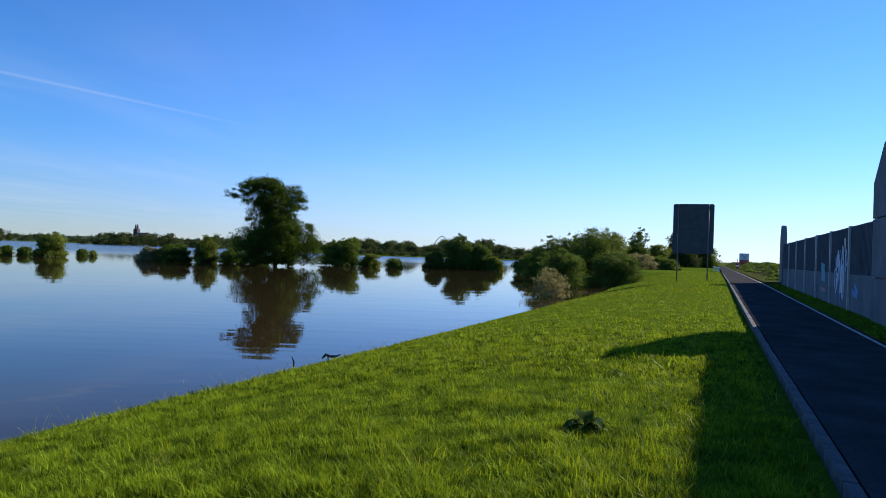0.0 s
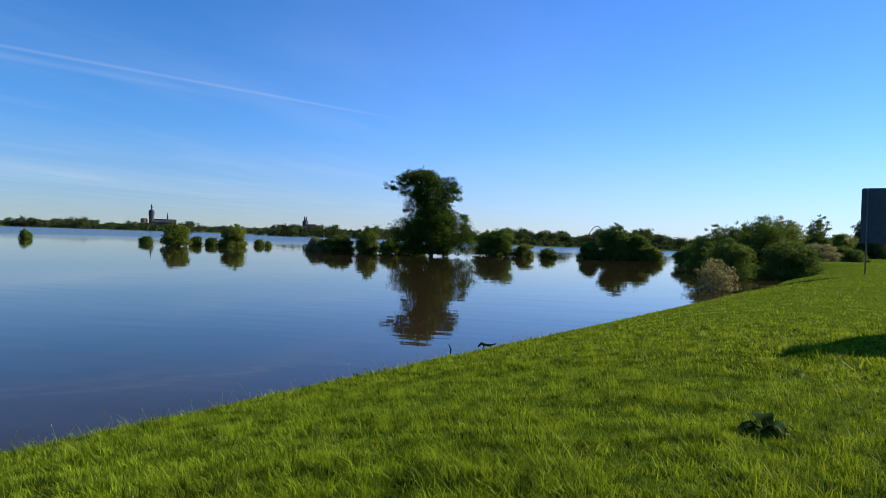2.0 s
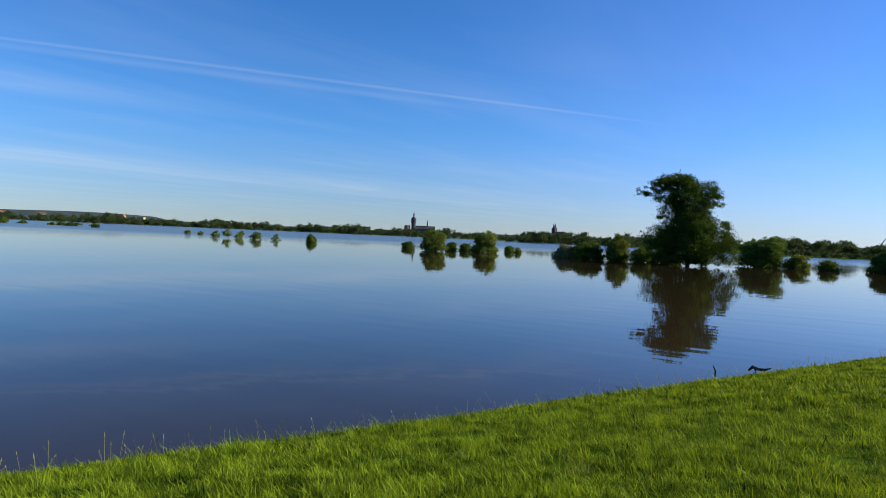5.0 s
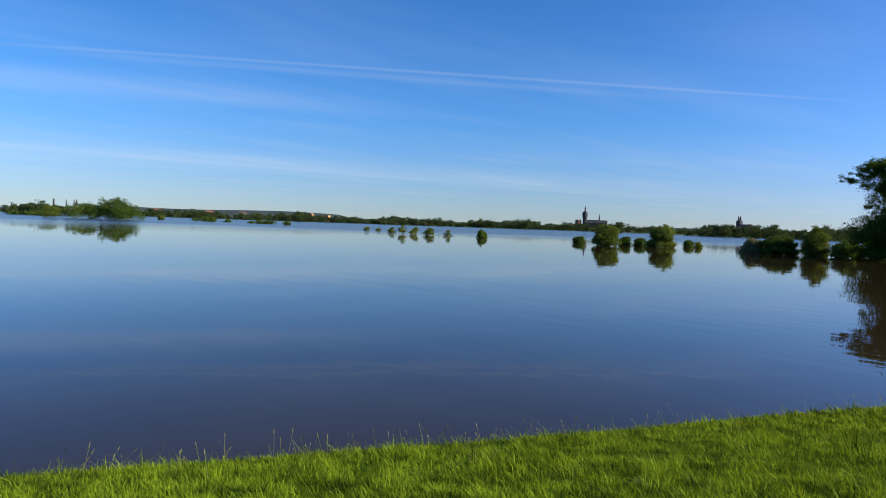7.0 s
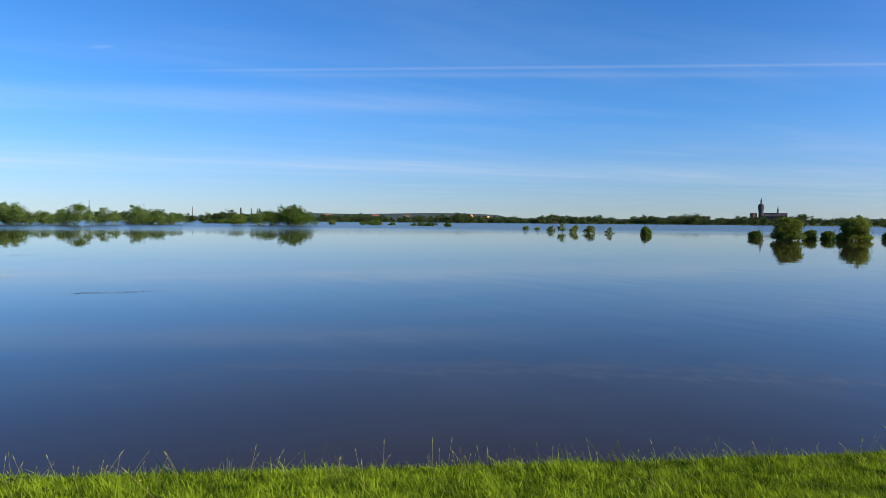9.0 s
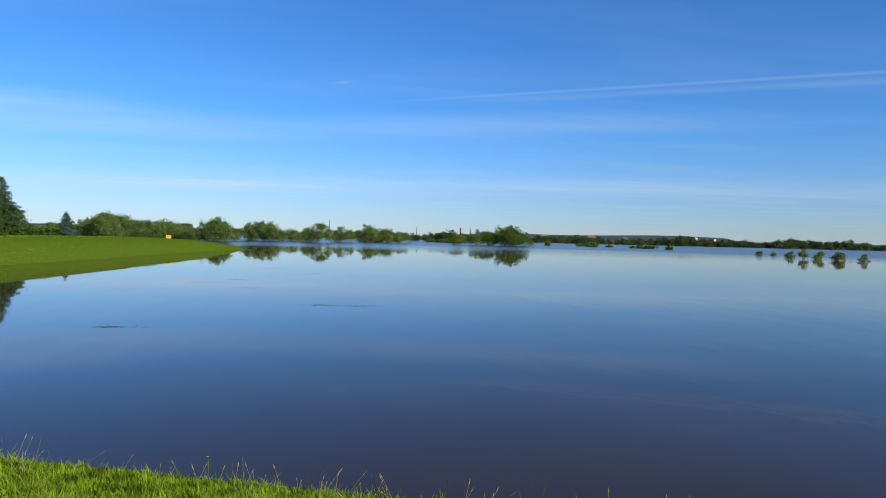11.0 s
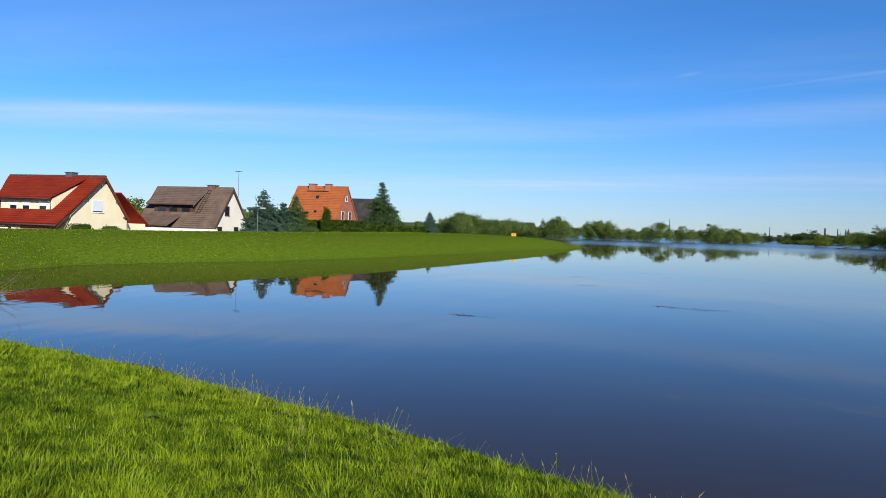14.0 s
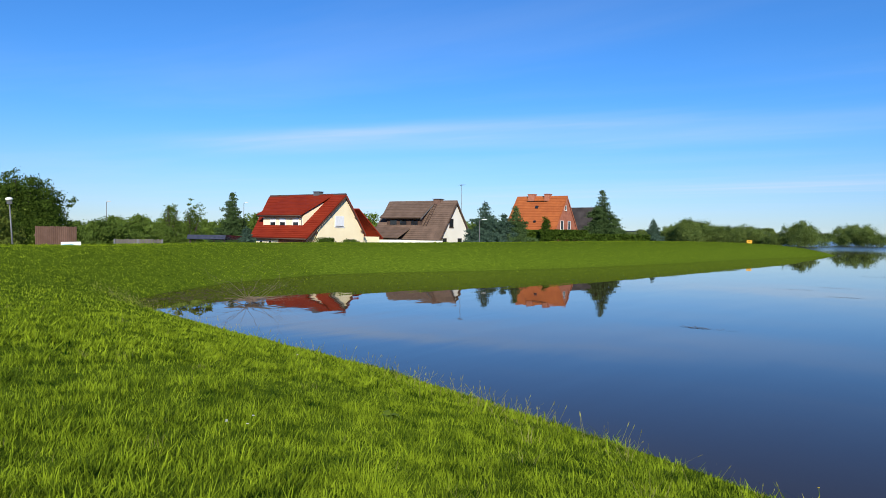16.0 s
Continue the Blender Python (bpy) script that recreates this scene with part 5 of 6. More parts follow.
for x in (-4, 4):
    for y in (-1.8, 1.8):
        part("post", boxed(x - 0.06, x + 0.06, y - 0.06, y + 0.06, -0.5, 1.8), M_WOOD, _cp)
_mk = thing("marker_post", pose(-118, -18.8, gz(-118, -18.8)), "small yellow marker plate on the dike", "marker")
part("post", tube(bmesh.new(), [(0, 0, -0.1), (0, 0, 0.5)], [0.04, 0.04], 6), M_STEEL, _mk)
part("plate", boxed(-0.06, 0.06, -0.38, 0.38, 0.0, 0.55), M_YELLOW, _mk, "yellow plate")
part("bar", boxed(0.062, 0.07, -0.15, 0.15, 0.3, 0.38), M_WOOD, _mk, "dark bar of lettering")
# low garden wall in front of the white house
_gw = thing("garden_wall", pose(0, 0, 0), "low white garden wall in front of the brown-roofed house", "wall")
part("wall", prism(bmesh.new(), [(-74.6, -57.8), (-76.6, -48.6), (-76.8, -48.65), (-74.8, -57.85)], -0.4, 1.72, "z"), M_WHITE, _gw)
part("coping", prism(bmesh.new(), [(-74.55, -57.85), (-76.55, -48.55), (-76.85, -48.6), (-74.85, -57.9)], 1.72, 1.78, "z"), M_KERB, _gw)

# ---- vehicles and rails on the far end of the path ----
_tk = thing("truck", PATH_M @ pose(8.0, 222, 1.8, 0, 0, 0), "red truck with white box seen from behind, far down the road", "truck")
part("cargo_box", boxed(-1.25, 1.25, 0, 6, 1.3, 4.0, bevel=0.06), M_SHUTTER, _tk, "white cargo box")
part("rear_beam", boxed(-1.25, 1.25, -0.1, 0, 0.6, 2.0), M_TRUCKRED, _tk, "red rear beam")
part("door_frame", prism(prism(bmesh.new(), [(-1.0, 1.6), (-0.85, 1.6), (0.9, 3.7), (0.75, 3.7)], -0.03, -0.004, "y"), [(0.85, 1.6), (1.0, 1.6), (-0.75, 3.7), (-0.9, 3.7)], -0.06, -0.034, "y"), M_SIGNBACK, _tk, "dark crossed marks")
for x in (-1.0, 1.0):
    part("wheel", tube(bmesh.new(), [(x - 0.15, 1.2, 0.45), (x + 0.15, 1.2, 0.45)], [0.45, 0.45], 16), M_TARP, _tk)
_gr = thing("guard_rail", PATH_M, "white guard rail beside the far end of the path", "guard rail")
part("beam", prism(bmesh.new(), [(0.75, 128), (-0.35, 152), (-0.43, 152), (0.67, 128)], 1.85, 2.05, "z"), M_TRUCKWHITE, _gr)
for k in range(9):
    f = k / 8
    part("post", boxed(0.71 - 1.1 * f - 0.04, 0.71 - 1.1 * f + 0.04, 128 + 24 * f - 0.05, 128 + 24 * f + 0.05, 1.0, 1.85), M_STEEL, _gr)
_bk = thing("warning_board", PATH_M @ pose(3.9, 140, 1.3), "red and white warning board beside the path", "board")
part("plate", boxed(-0.3, 0.3, 0, 0.04, 0.5, 1.6), M_TRUCKRED, _bk)
part("stripe", boxed(-0.3, 0.3, -0.01, -0.002, 0.9, 1.2), M_TRUCKWHITE, _bk)
part("post", boxed(-0.05, 0.05, 0.05, 0.12, -0.3, 2.4), M_STEEL, _bk)
_em = raw("embankment", np.array([(4.9, 62, 1.2), (9.0, 62, 2.4), (60, 62, 2.4), (4.9, 420, 1.2), (9.0, 420, 3.4), (60, 420, 3.4)]), [(0, 1, 4, 3), (1, 2, 5, 4)], M_VERGE, label="grassy road embankment beyond the barrier", category="embankment", kind="structure")
_em.matrix_world = PATH_M

# rough scrub on the verge and embankment beyond the barrier
_vr = np.random.default_rng(61)
_vc, _vs = [], []
for k in range(150):
    u, w = 66 + 200 * _vr.random() ** 1.6, _vr.uniform(5.0, 9.5)
    p = uv(u, -w)
    _vc.append((p[0], p[1], 1.25 + max(0, w - 4.9) * (0.29 + 0.0007 * (u - 62)) + 0.1))
    q = _vr.uniform(0.3, 0.9)
    _vs.append((q, q, q * 0.16))
raw("verge_scrub", leaves(_vr, _vc, _vs, 26000, 0.13, 0.4), quads(26000), M_BUSH, label="low dark scrub on the road embankment", category="scrub", kind="stuff")

# ---- the town on the horizon ----


def far_tower(x, y):
    t = thing("castle_church", pose(x, y, 0, 0, 0, 126), "dark castle church with round tower and lantern spire", "church")
    part("tower", tube(bmesh.new(), [(0, 0, 0), (0, 0, 31), (0, 0, 31.2), (0, 0, 38)], [5.0, 5.0, 6.0, 6.0], 14), M_FARSTONE, t)
    d = part("dome", tube(bmesh.new(), [(0, 0, 38), (0, 0, 41), (0, 0, 44), (0, 0, 45.2)], [6.2, 6.0, 3.4, 1.7], 14), M_FARSTONE, t)
    part("lantern", tube(bmesh.new(), [(0, 0, 45.2), (0, 0, 48), (0, 0, 49.5), (0, 0, 58)], [1.5, 1.5, 1.9, 0.1], 10), M_FARSTONE, t)
    part("nave", prism(bmesh.new(), [(-6, 0), (6, 0), (6, 18), (0, 25), (-6, 18)], -50, -4, "y"), M_FARSTONE, t)
    part("ridge_turret", tube(bmesh.new(), [(0, -32, 22), (0, -32, 30), (0, -32, 40)], [1.6, 1.6, 0.1], 8), M_FARSTONE, t)
    for k in range(5):
        part("window", boxed(-6.1, -5.95, -46 + k * 9, -43.4 + k * 9, 6, 15), M_GLASS, t)


far_tower(-934, 1300)
_b = thing("brick_block", pose(-946, 1292, 0), "round-roofed reddish building beside the church", "building")
part("wall", tube(bmesh.new(), [(0, 0, 0), (0, 0, 22), (0, 0, 25)], [7, 7, 6], 12), M_FARBRICK, _b)


def far_church(x, y):
    t = thing("town_church", pose(x, y, 0, 0, 0, -20), "brick town church with square tower and red roof", "church")
    part("tower", boxed(-5, 5, -4, 4, 0, 33), M_FARSTONE, t)
    for s in (-2.6, 2.6):
        part("tower_cap", tube(bmesh.new(), [(s, 0, 33), (s, 0, 38), (s, 0, 43)], [1.9, 1.7, 0.5], 8), M_FARSTONE, t)
    part("nave", prism(bmesh.new(), [(-8, 0), (8, 0), (8, 17), (0, 25), (-8, 17)], -58, -4, "y"), M_FARBRICK, t, "brick nave with red roof").matrix_basis = pose(0, 0, 0, 0, 0, 68)


far_church(-652, 1461)
_wc = thing("village_church", pose(-1285, 328, -5.0) @ Matrix.Diagonal((1.6, 1.6, 1.6, 1)), "white village church with small dark spire", "church")
part("nave", prism(bmesh.new(), [(-4, 0), (3, 0), (3, 8), (-0.5, 11), (-4, 8)], -3, 3, "x"), M_FARWHITE, _wc)
part("tower", boxed(-1.5, 1.5, 4, 7, 0, 12), M_FARWHITE, _wc)
part("spire", tube(bmesh.new(), [(0, 5.5, 12), (0, 5.5, 19)], [1.7, 0.1], 8), M_FARSTONE, _wc)


def far_block(x, y, w, h, material, roof, label, turn=0):
    t = thing("town_building", pose(x, y, 0, 0, 0, turn), label, "building", "buildings on the horizon")
    part("wall", boxed(-w / 2, w / 2, -5, 5, 0, h), material, t)
    if roof:
        part("roof", prism(bmesh.new(), [(-5.4, h), (5.4, h), (0, h + 4)], -w / 2 - 0.4, w / 2 + 0.4, "x"), roof, t)
    for k in range(int(w / 4)):
        part("window", boxed(-w / 2 + 1 + k * 4, -w / 2 + 2.6 + k * 4, -5.06, -4.95, h - 3.2, h - 1.4), M_GLASS, t)


far_block(-1200, 735, 26, 15.5, M_FARORANGE, None, "ochre apartment block on the horizon", 32)
far_block(-1178, 768, 12, 14, M_FARORANGE, None, "ochre apartment block on the horizon", 32)
far_block(-1218, 750, 16, 18, M_FARBRICK, None, "reddish apartment block on the horizon", 32)
for k, az in enumerate((-72.0, -69.8, -66.0, -63.5)):
    a = radians(az)
    far_block(math.sin(a) * 1430, math.cos(a) * 1430, 15, 11.5, M_FARWHITE if k % 2 else M_FARORANGE, M_FARBRICK if k % 3 else M_BROWNROOF, "small house with red roof on the horizon", -az)
far_block(-1172, 940, 18, 13, M_FARBRICK, M_BROWNROOF, "gabled barn roof among far trees", 45)
far_block(-1390, 325, 60, 9, M_FARWHITE, None, "long white works building on the horizon", 80)


def stack(x, y, h, r, label):
    t = thing("chimney_stack", pose(x, y, 0), label, "chimney")
    part("shaft", tube(bmesh.new(), [(0, 0, 0), (0, 0, h)], [r, r * 0.7], 10), M_FARSTONE, t)
    part("rim", tube(bmesh.new(), [(0, 0, h - 1), (0, 0, h)], [r * 0.95, r * 0.95], 10), M_FARSTONE, t)


stack(-1500, 63, 38, 0.7, "thin mast over the willows")
stack(-1480, 250, 28, 0.9, "thin works chimney on the horizon")
stack(-1490, 372, 27, 1.2, "works chimney on the horizon")
stack(-1490, 386, 27, 1.2, "works chimney on the horizon")
stack(-1490, 350, 28, 2.2, "squat works tower on the horizon")

# steel arch bridge behind the thickets
_br = thing("arch_bridge", pose(8, 900, 0), "grey steel arch bridge far behind the woods", "bridge")
for k, (cx, w) in enumerate(((-2, 23), (25, 23))):
    bm = bmesh.new()
    pts = [(cx - w / 2 + w * s / 14 - 8, 0, 11.5 + 13.5 * math.sin(math.pi * s / 14)) for s in range(15)]
    tube(bm, pts, [0.55] * 15, 6)
    part("arch", bm, M_STEEL, _br)
    for s in range(2, 13, 2):
        part("hanger", tube(bmesh.new(), [pts[s], (pts[s][0], 0, 10)], [0.16, 0.16], 5), M_STEEL, _br)
part("deck", boxed(-40, 60, -3, 3, 9, 10.5), M_STEEL, _br)

# wooded hill line behind everything, its distance haze painted into the colour
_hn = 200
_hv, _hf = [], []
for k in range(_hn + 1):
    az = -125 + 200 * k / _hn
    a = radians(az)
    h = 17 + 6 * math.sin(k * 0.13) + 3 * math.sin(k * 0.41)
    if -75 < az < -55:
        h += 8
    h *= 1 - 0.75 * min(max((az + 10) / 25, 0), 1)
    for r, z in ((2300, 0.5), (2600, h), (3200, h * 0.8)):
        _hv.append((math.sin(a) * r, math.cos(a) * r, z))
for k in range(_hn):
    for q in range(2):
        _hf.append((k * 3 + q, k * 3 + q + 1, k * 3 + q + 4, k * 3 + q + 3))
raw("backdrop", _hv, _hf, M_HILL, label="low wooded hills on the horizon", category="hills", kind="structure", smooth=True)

# ---- small things in and by the water ----
_rng = np.random.default_rng(77)


def dead_branch(x, y):
    """Washed-up dry branches at the end of the inlet."""
    t = thing("dead_branch", pose(x, y, 0.02), "dry washed-up branch sprawling over the shallow water", "branch")
    for k in range(15):
        bm = bmesh.new()
        tips = []
        q, r = _rng.uniform(-0.85, 1.2), 0.4 * _rng.normal()      # fanned across the inlet
        limb(bm, _rng, (0.15 * _rng.normal(), 0.15 * _rng.normal(), 0.05), (-0.6 * q + 0.7 * r, 0.8 * q + 0.7 * r, _rng.uniform(0.06, 0.75)), _rng.uniform(0.7, 1.0) + 0.4 * abs(q), 0.0095, 4, tips, 0.38, 4)
        part("twig", bm, M_TWIG, t)
    bm = bmesh.new()
    for k in range(40):
        p = Vector((_rng.normal() * 0.3, _rng.normal() * 0.25, abs(_rng.normal()) * 0.10))
        d = Vector(_rng.normal(size=3)).normalized() * _rng.uniform(0.15, 0.45)
        d.z *= 0.3
        tube(bm, [p - d, p + d], [0.014, 0.008], 4)
    part("root_knot", bm, M_TWIG, t, "tangled pale root knot")


dead_branch(-19.45, -18.6)
bush("drowned_bush", -17.0, -18.6, 1.6, 0.22, 260, M_WILLOW, "low drowned green plant in the inlet", 301, 0.06, stems=3)


def drift(x, y, w, d, n, seed, label="thin raft of floating drift litter"):
    """Reed litter afloat: many flat scraps."""
    rng = np.random.default_rng(seed)
    p = np.stack([x + rng.normal(size=n) * w * 0.35, y + rng.normal(size=n) * d * 0.35, rng.uniform(0.004, 0.012, n)], 1)
    a = rng.uniform(0, 6.28, n)
    t = np.stack([np.cos(a), np.sin(a), rng.normal(size=n) * 0.05], 1) * rng.uniform(0.04, 0.16, n)[:, None]
    b = np.stack([-np.sin(a), np.cos(a), 0 * a], 1) * 0.011
    v = np.stack([p - t - b, p + t - b, p + t + b, p - t + b], 1).reshape(-1, 3)
    raw("drift_litter", v, quads(n), M_DRIFT, label=label, category="litter", kind="stuff")


for k, (x, y, w, d) in enumerate(((-42.5, -3.5, 0.8, 2.6), (-45.2, -1.8, 0.6, 1.6), (-53.5, 2.2, 0.8, 2.2), (-60.5, -0.4, 0.6, 1.8), (-38.7, -1.0, 0.5, 1.6), (-29.8, 2.7, 0.4, 1.6), (-29.4, 4.0, 0.4, 1.8), (-23.2, -3.6, 0.3, 1.0), (-18.5, -21.5, 3.6, 2.2), (-22.0, -23.2, 5.0, 2.4), (-20.0, -19.5, 5.0, 1.0), (9.0, 58.0, 3.5, 3.0), (12.5, 56.0, 3.0, 3.0))):
    drift(x, y, w, d, 420 if k > 7 else 34, 400 + k, "matted drift litter along the shallow shore" if k > 7 else "thin raft of floating drift litter")


def black_stick(x, y, s, seed):
    rng = np.random.default_rng(seed)
    t = thing("driftwood", pose(x, y, -0.04), "dark gnarled driftwood stick at the water's edge", "driftwood")
    bm = bmesh.new()
    tube(bm, [(-0.28 * s, 0.05, 0.10), (-0.16 * s, 0.02, 0.20), (0.0, 0, 0.16), (0.16 * s, -0.02, 0.17), (0.34 * s, -0.08, 0.23)], [0.022, 0.04, 0.035, 0.03, 0.012], 7)
    part("stem", bm, M_BARK, t)
    part("fork", tube(bmesh.new(), [(-0.1 * s, 0.01, 0.19), (-0.06 * s, 0.0, 0.02), (-0.02 * s, 0.02, -0.2)], [0.022, 0.018, 0.014], 6), M_BARK, t)
    part("fork", tube(bmesh.new(), [(0.12 * s, -0.01, 0.17), (0.18 * s, 0.0, 0.02), (0.2 * s, 0.02, -0.2)], [0.02, 0.016, 0.014], 6), M_BARK, t)


black_stick(-2.75, 17.4, 0.78, 1)
_st = thing("driftwood", pose(-3.4, 16.0, 0.1), "short dark stick standing at the water's edge", "driftwood")
part("stem", tube(bmesh.new(), [(0, 0, -0.2), (0.02, 0.02, 0.08), (-0.03, 0, 0.2)], [0.02, 0.02, 0.012], 6), M_BARK, _st)


def dock_plant(x, y, n, size, seed, material=None, label="broad-leaved dock plant in the grass"):
    rng = np.random.default_rng(seed)
    t = thing("dock_plant", pose(x, y, gz(x, y)), label, "plant")
    me = None
    for k in range(n):
        a = 6.283 * k / n + rng.uniform(-0.3, 0.3)
        ln = size * rng.uniform(0.6, 1.1)
        lift = rng.uniform(0.4, 0.95)
        bm = bmesh.new()
        rows = []
        for q in range(6):
            s = q / 5
            r = ln * (s - 0.25 * s * s)
            z = ln * (lift * s - 0.75 * s * s)
            w = 0.22 * ln * math.sin(math.pi * min(0.98, 0.12 + 0.88 * s)) + 0.004
            c = Vector((math.cos(a) * r, math.sin(a) * r, z + 0.04))
            e = Vector((-math.sin(a), math.cos(a), 0))
            rows.append([bm.verts.new(c - e * w + Vector((0, 0, 0.25 * w))), bm.verts.new(c), bm.verts.new(c + e * w + Vector((0, 0, 0.25 * w)))])
        for r0, r1 in zip(rows, rows[1:]):
            for j in range(2):
                bm.faces.new((r0[j], r0[j + 1], r1[j + 1], r1[j]))
        part("leaf", bm, material or M_HEDGE, t, smooth=True)


M_DOCK = leafy("dock_leaves", (0.06, 0.105, 0.01), (0.17, 0.24, 0.03), 0.35, 0.45)
dock_plant(1.5, 6.9, 16, 0.36, 5, M_HEDGE)
dock_plant(-6.5, -0.3, 5, 0.15, 6, M_DOCK)
dock_plant(-4.6, 0.2, 5, 0.13, 7, M_DOCK)
dock_plant(-9.3, 1.3, 7, 0.18, 8, M_DOCK)
dock_plant(-5.7, -0.6, 5, 0.14, 9, M_DOCK)
dock_plant(-8.2, -3.2, 6, 0.17, 10, M_DOCK)
dock_plant(2.6, 10.2, 6, 0.2, 11, M_DOCK)
dock_plant(-3.8, 6.4, 6, 0.16, 12, M_DOCK)


def flower(x, y, h, material, label, seed):
    rng = np.random.default_rng(seed)
    t = thing("flower", pose(x, y, gz(x, y)), label, "flower")
    part("stalk", tube(bmesh.new(), [(0, 0, 0), (0.01, 0.01, h * 0.6), (0.02, 0, h)], [0.003, 0.003, 0.002], 5), M_BLADE, t)
    for k in range(9):
        a = 6.283 * k / 9
        bm = bmesh.new()
        c, s = math.cos(a), math.sin(a)
        vs = [bm.verts.new((0.02 + c * 0.002, s * 0.002, h)), bm.verts.new((0.02 + c * 0.009 - s * 0.004, s * 0.009 + c * 0.004, h + 0.003)), bm.verts.new((0.02 + c * 0.013, s * 0.013, h + 0.001)), bm.verts.new((0.02 + c * 0.009 + s * 0.004, s * 0.009 - c * 0.004, h + 0.003))]
        bm.faces.new(vs)
        part("petal", bm, material, t)


flower(-9.9, 0.75, 0.26, M_PETAL, "yellow hawkbit in flower in the grass", 1)
flower(-7.4, 2.2, 0.2, M_PETAL, "yellow hawkbit in flower in the grass", 2)
for k, (x, y) in enumerate(((-6.3, -3.2), (-6.2, -3.35), (-6.45, -3.3), (-6.0, -3.1), (-9.6, -6.0))):
    flower(x, y, 0.16 + 0.02 * k, M_WHITEPETAL, "white daisy in the grass", 10 + k)

# ---- grass on the bank ----


def on_grass(x, y):
    v = x * PL[0] + y * PL[1]
    u = x * PU[0] + y * PU[1]
    z = ground_z(x, y)
    return (z > 0.0) & ~((v < -0.82) & (v > -3.5) & (u > -45)) & ~((v < -3.4) & (v > -8.7) & (u > 57)), z


def blades(name, count, r0, r1, power, hgt, width, two, seed, label, az=(-180, 50), centre=(-1.5, 1.0), material=None, tufted=0.72):
    rng = np.random.default_rng(seed)
    r = r0 * (r1 / r0) ** (rng.random(count) ** power)
    a = np.radians(az[0] + (az[1] - az[0]) * rng.random(count))
    x, y = centre[0] + r * np.sin(a), centre[1] + r * np.cos(a)
    # most blades gather in tufts and lean outwards from them
    m = max(1, count // 26)
    c = rng.integers(0, m, count)
    in_tuft = rng.random(count) < tufted
    off = rng.normal(size=(count, 2)) * (0.018 + 0.007 * r)[:, None]
    tr = r0 * (r1 / r0) ** (rng.random(m) ** power)
    ta = np.radians(az[0] + (az[1] - az[0]) * rng.random(m))
    tx, ty, th = centre[0] + tr * np.sin(ta), centre[1] + tr * np.cos(ta), 0.45 + 1.2 * rng.random(m) ** 1.6
    off = np.where(in_tuft[:, None], off, rng.normal(size=(count, 2)))
    x = np.where(in_tuft, tx[c] + off[:, 0], x)
    y = np.where(in_tuft, ty[c] + off[:, 1], y)
    r = np.where(in_tuft, tr[c], r)
    tall = np.where(in_tuft, th[c], 0.7)
    keep, z = on_grass(x, y)
    x, y, z, r, off, tall = x[keep], y[keep], z[keep], r[keep], off[keep], tall[keep]
    n = len(x)
    tn = hummocks(x, y)
    h = hgt * (0.8 + 0.3 * tn * np.clip((24 - r) / 12, 0, 1)) * tall * rng.uniform(0.6, 1.25, n)
    w = width * rng.uniform(0.7, 1.4, n) * (1 + 0.5 * (r > 10))
    g = np.arctan2(off[:, 1], off[:, 0]) + rng.normal(size=n) * 0.7
    f = g + 1.57 + rng.normal(size=n) * 0.6
    side = np.stack([np.cos(f), np.sin(f), 0 * f], 1) * w[:, None]
    lean = np.stack([np.cos(g), np.sin(g), 0 * g], 1) * (h * rng.uniform(0.1, 1.15, n))[:, None] + np.array((-0.12, -0.05, 0)) * h[:, None]
    p = np.stack([x, y, z - 0.02], 1)
    up = np.array((0, 0, 1.0))
    mid = p + lean * 0.3 + up * (h * 0.55)[:, None]
    tip = p + lean + up * (h * rng.uniform(0.75, 1.0, n))[:, None]
    if two:
        v = np.stack([p - side, p + side, mid - side * 0.8, mid + side * 0.8, tip - side * 0.12, tip + side * 0.12], 1).reshape(-1, 3)
        b = np.arange(n)[:, None] * 6
        q = np.concatenate([b + np.array((0, 1, 3, 2)), b + np.array((2, 3, 5, 4))])
    else:
        v = np.stack([p - side, p + side, tip + side * 0.15, tip - side * 0.15], 1).reshape(-1, 3)
        q = quads(n)
    return raw(name, v, q, material or M_BLADE, label=label, category="grass", kind="stuff")


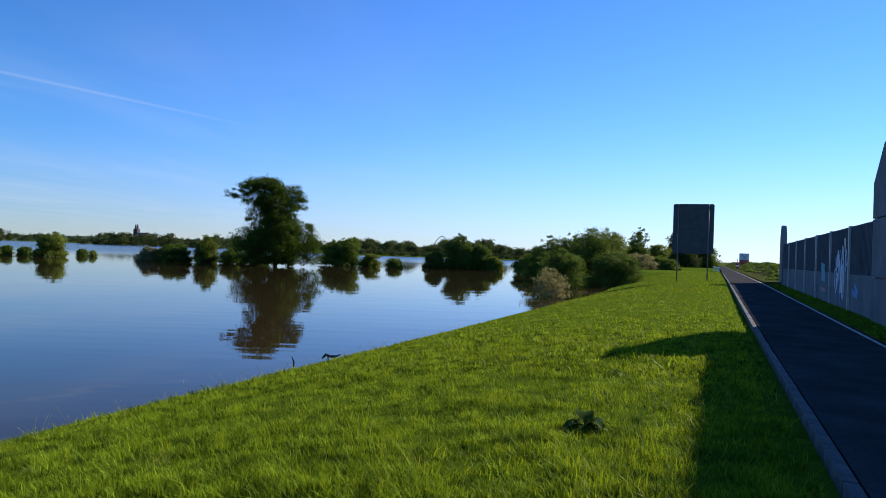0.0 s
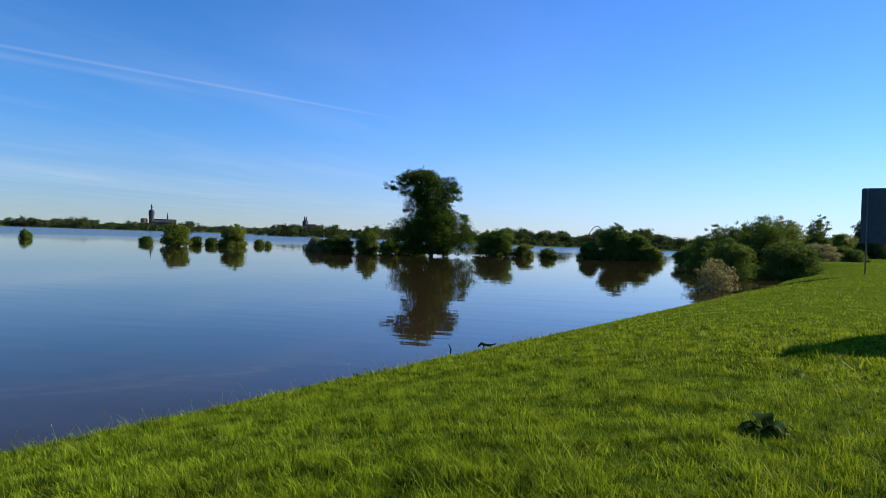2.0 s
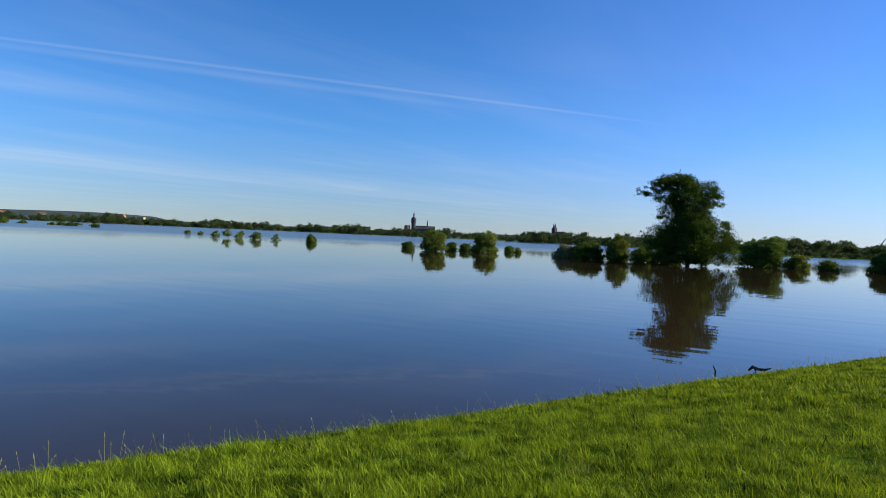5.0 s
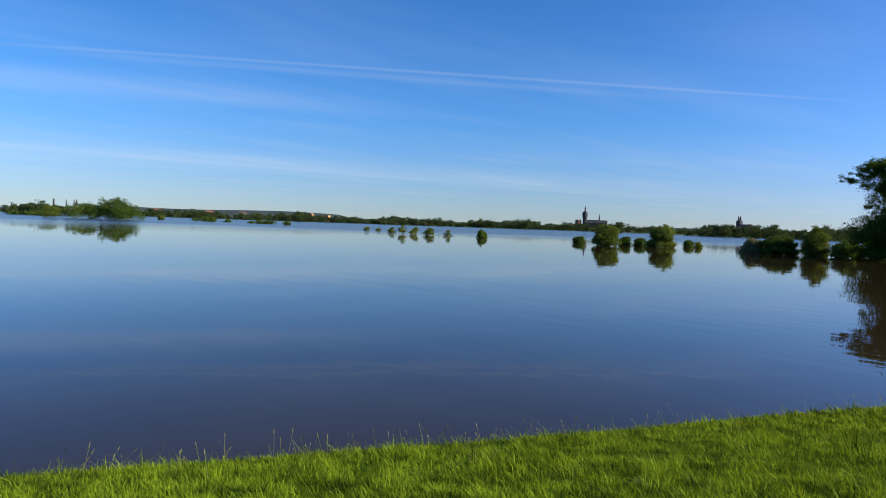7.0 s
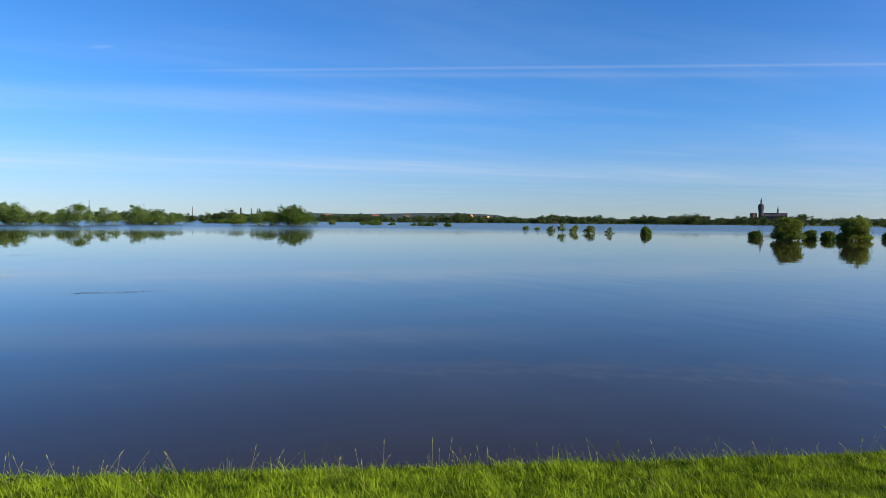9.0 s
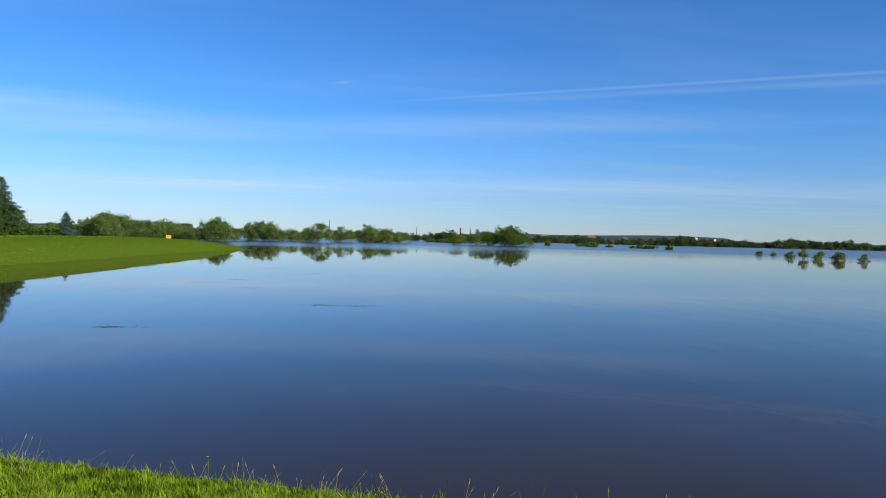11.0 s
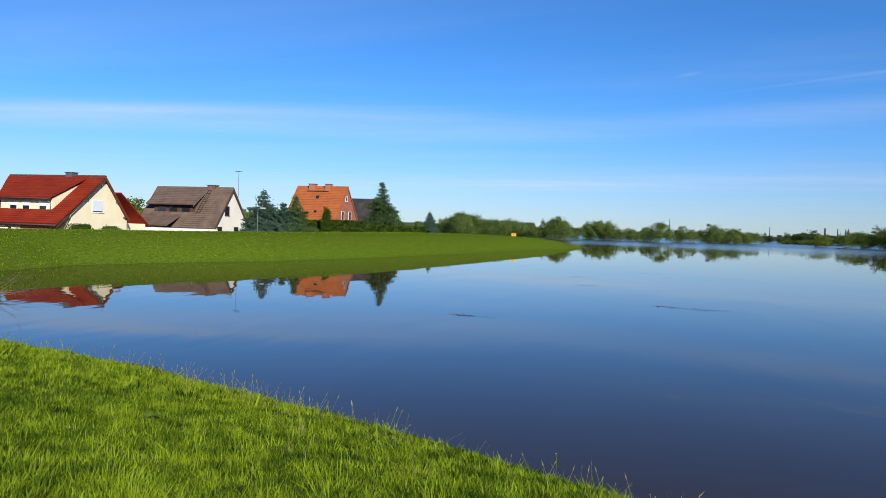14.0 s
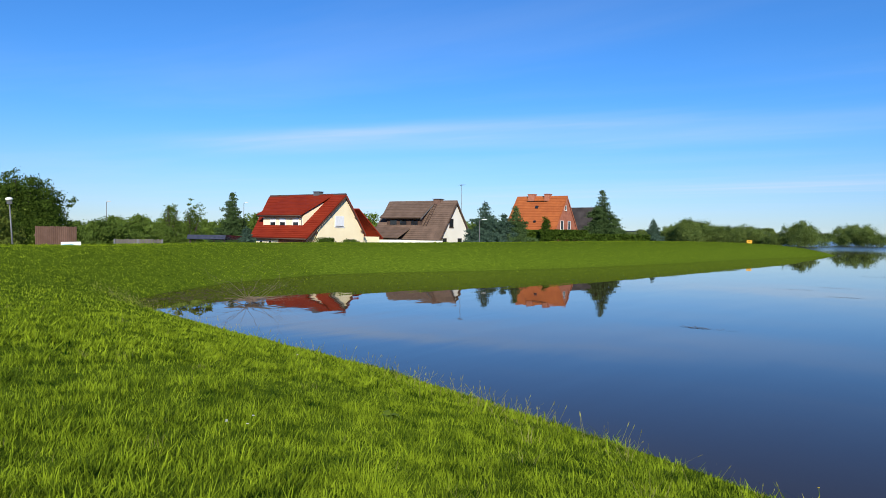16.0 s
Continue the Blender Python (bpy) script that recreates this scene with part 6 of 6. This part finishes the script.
blades("grass", 12000, 0.12, 1.35, 0.5, 0.12, 0.004, True, 5, "lush sunlit green grass on the bank", az=(-180, 180), tufted=0.3)
blades("grass", 190000, 1.2, 15, 0.62, 0.125, 0.0040, True, 1, "lush sunlit green grass on the bank", tufted=0.45)
blades("undergrass", 60000, 1.2, 18, 0.62, 0.105, 0.0055, False, 7, "short dense grass on the bank", az=(50, 180), tufted=0.12)
blades("undergrass", 620000, 1.2, 18, 0.62, 0.105, 0.0052, False, 6, "short dense grass on the bank", tufted=0.12)
blades("grass", 300000, 10, 45, 0.8, 0.115, 0.0115, False, 2, "lush sunlit green grass on the bank", tufted=0.15)
blades("grass", 230000, 26, 128, 0.75, 0.10, 0.019, False, 3, "short green grass on the dike slope", az=(-166, -97), tufted=0.12)
blades("grass", 60000, 38, 125, 0.8, 0.12, 0.02, False, 8, "sunlit grass on the bank beside the path", az=(4, 42), tufted=0.12)
blades("dry_grass", 2600, 1.5, 16, 0.62, 0.15, 0.0018, True, 4, "pale dry blades among the grass", material=M_STALK)


def stalks(count, seed):
    """Seed-bearing grass stalks along the water's edge."""
    rng = np.random.default_rng(seed)
    k = rng.integers(0, 9, count)
    a, b = SH[5 + k % 6], SH[6 + k % 6]
    f = rng.random(count)
    x = a[:, 0] + (b[:, 0] - a[:, 0]) * f + rng.normal(size=count) * 0.5 + 0.45
    y = a[:, 1] + (b[:, 1] - a[:, 1]) * f + rng.normal(size=count) * 0.5
    keep, z = on_grass(x, y)
    keep &= z > -0.05
    x, y, z = x[keep], y[keep], z[keep]
    n = len(x)
    h = 0.1 + 0.2 * rng.random(n) ** 2.0
    l = rng.normal(size=(n, 2)) * 0.10
    p = np.stack([x, y, z], 1)
    t = p + np.stack([l[:, 0], l[:, 1], h], 1)
    g = rng.uniform(0, 6.28, n)
    s = np.stack([np.cos(g), np.sin(g), 0 * g], 1)
    v1 = np.stack([p - s * 0.002, p + s * 0.002, t + s * 0.0015, t - s * 0.0015], 1)
    d = (t - p) * 0.16
    v2 = np.stack([t - d * 0.8, t + s * 0.006, t + d, t - s * 0.006], 1)
    v = np.concatenate([v1, v2]).reshape(-1, 3)
    raw("grass_stalks", v, quads(2 * n), M_STALK, label="pale seeding grass stalks at the water's edge", category="grass", kind="stuff")


stalks(1500, 9)
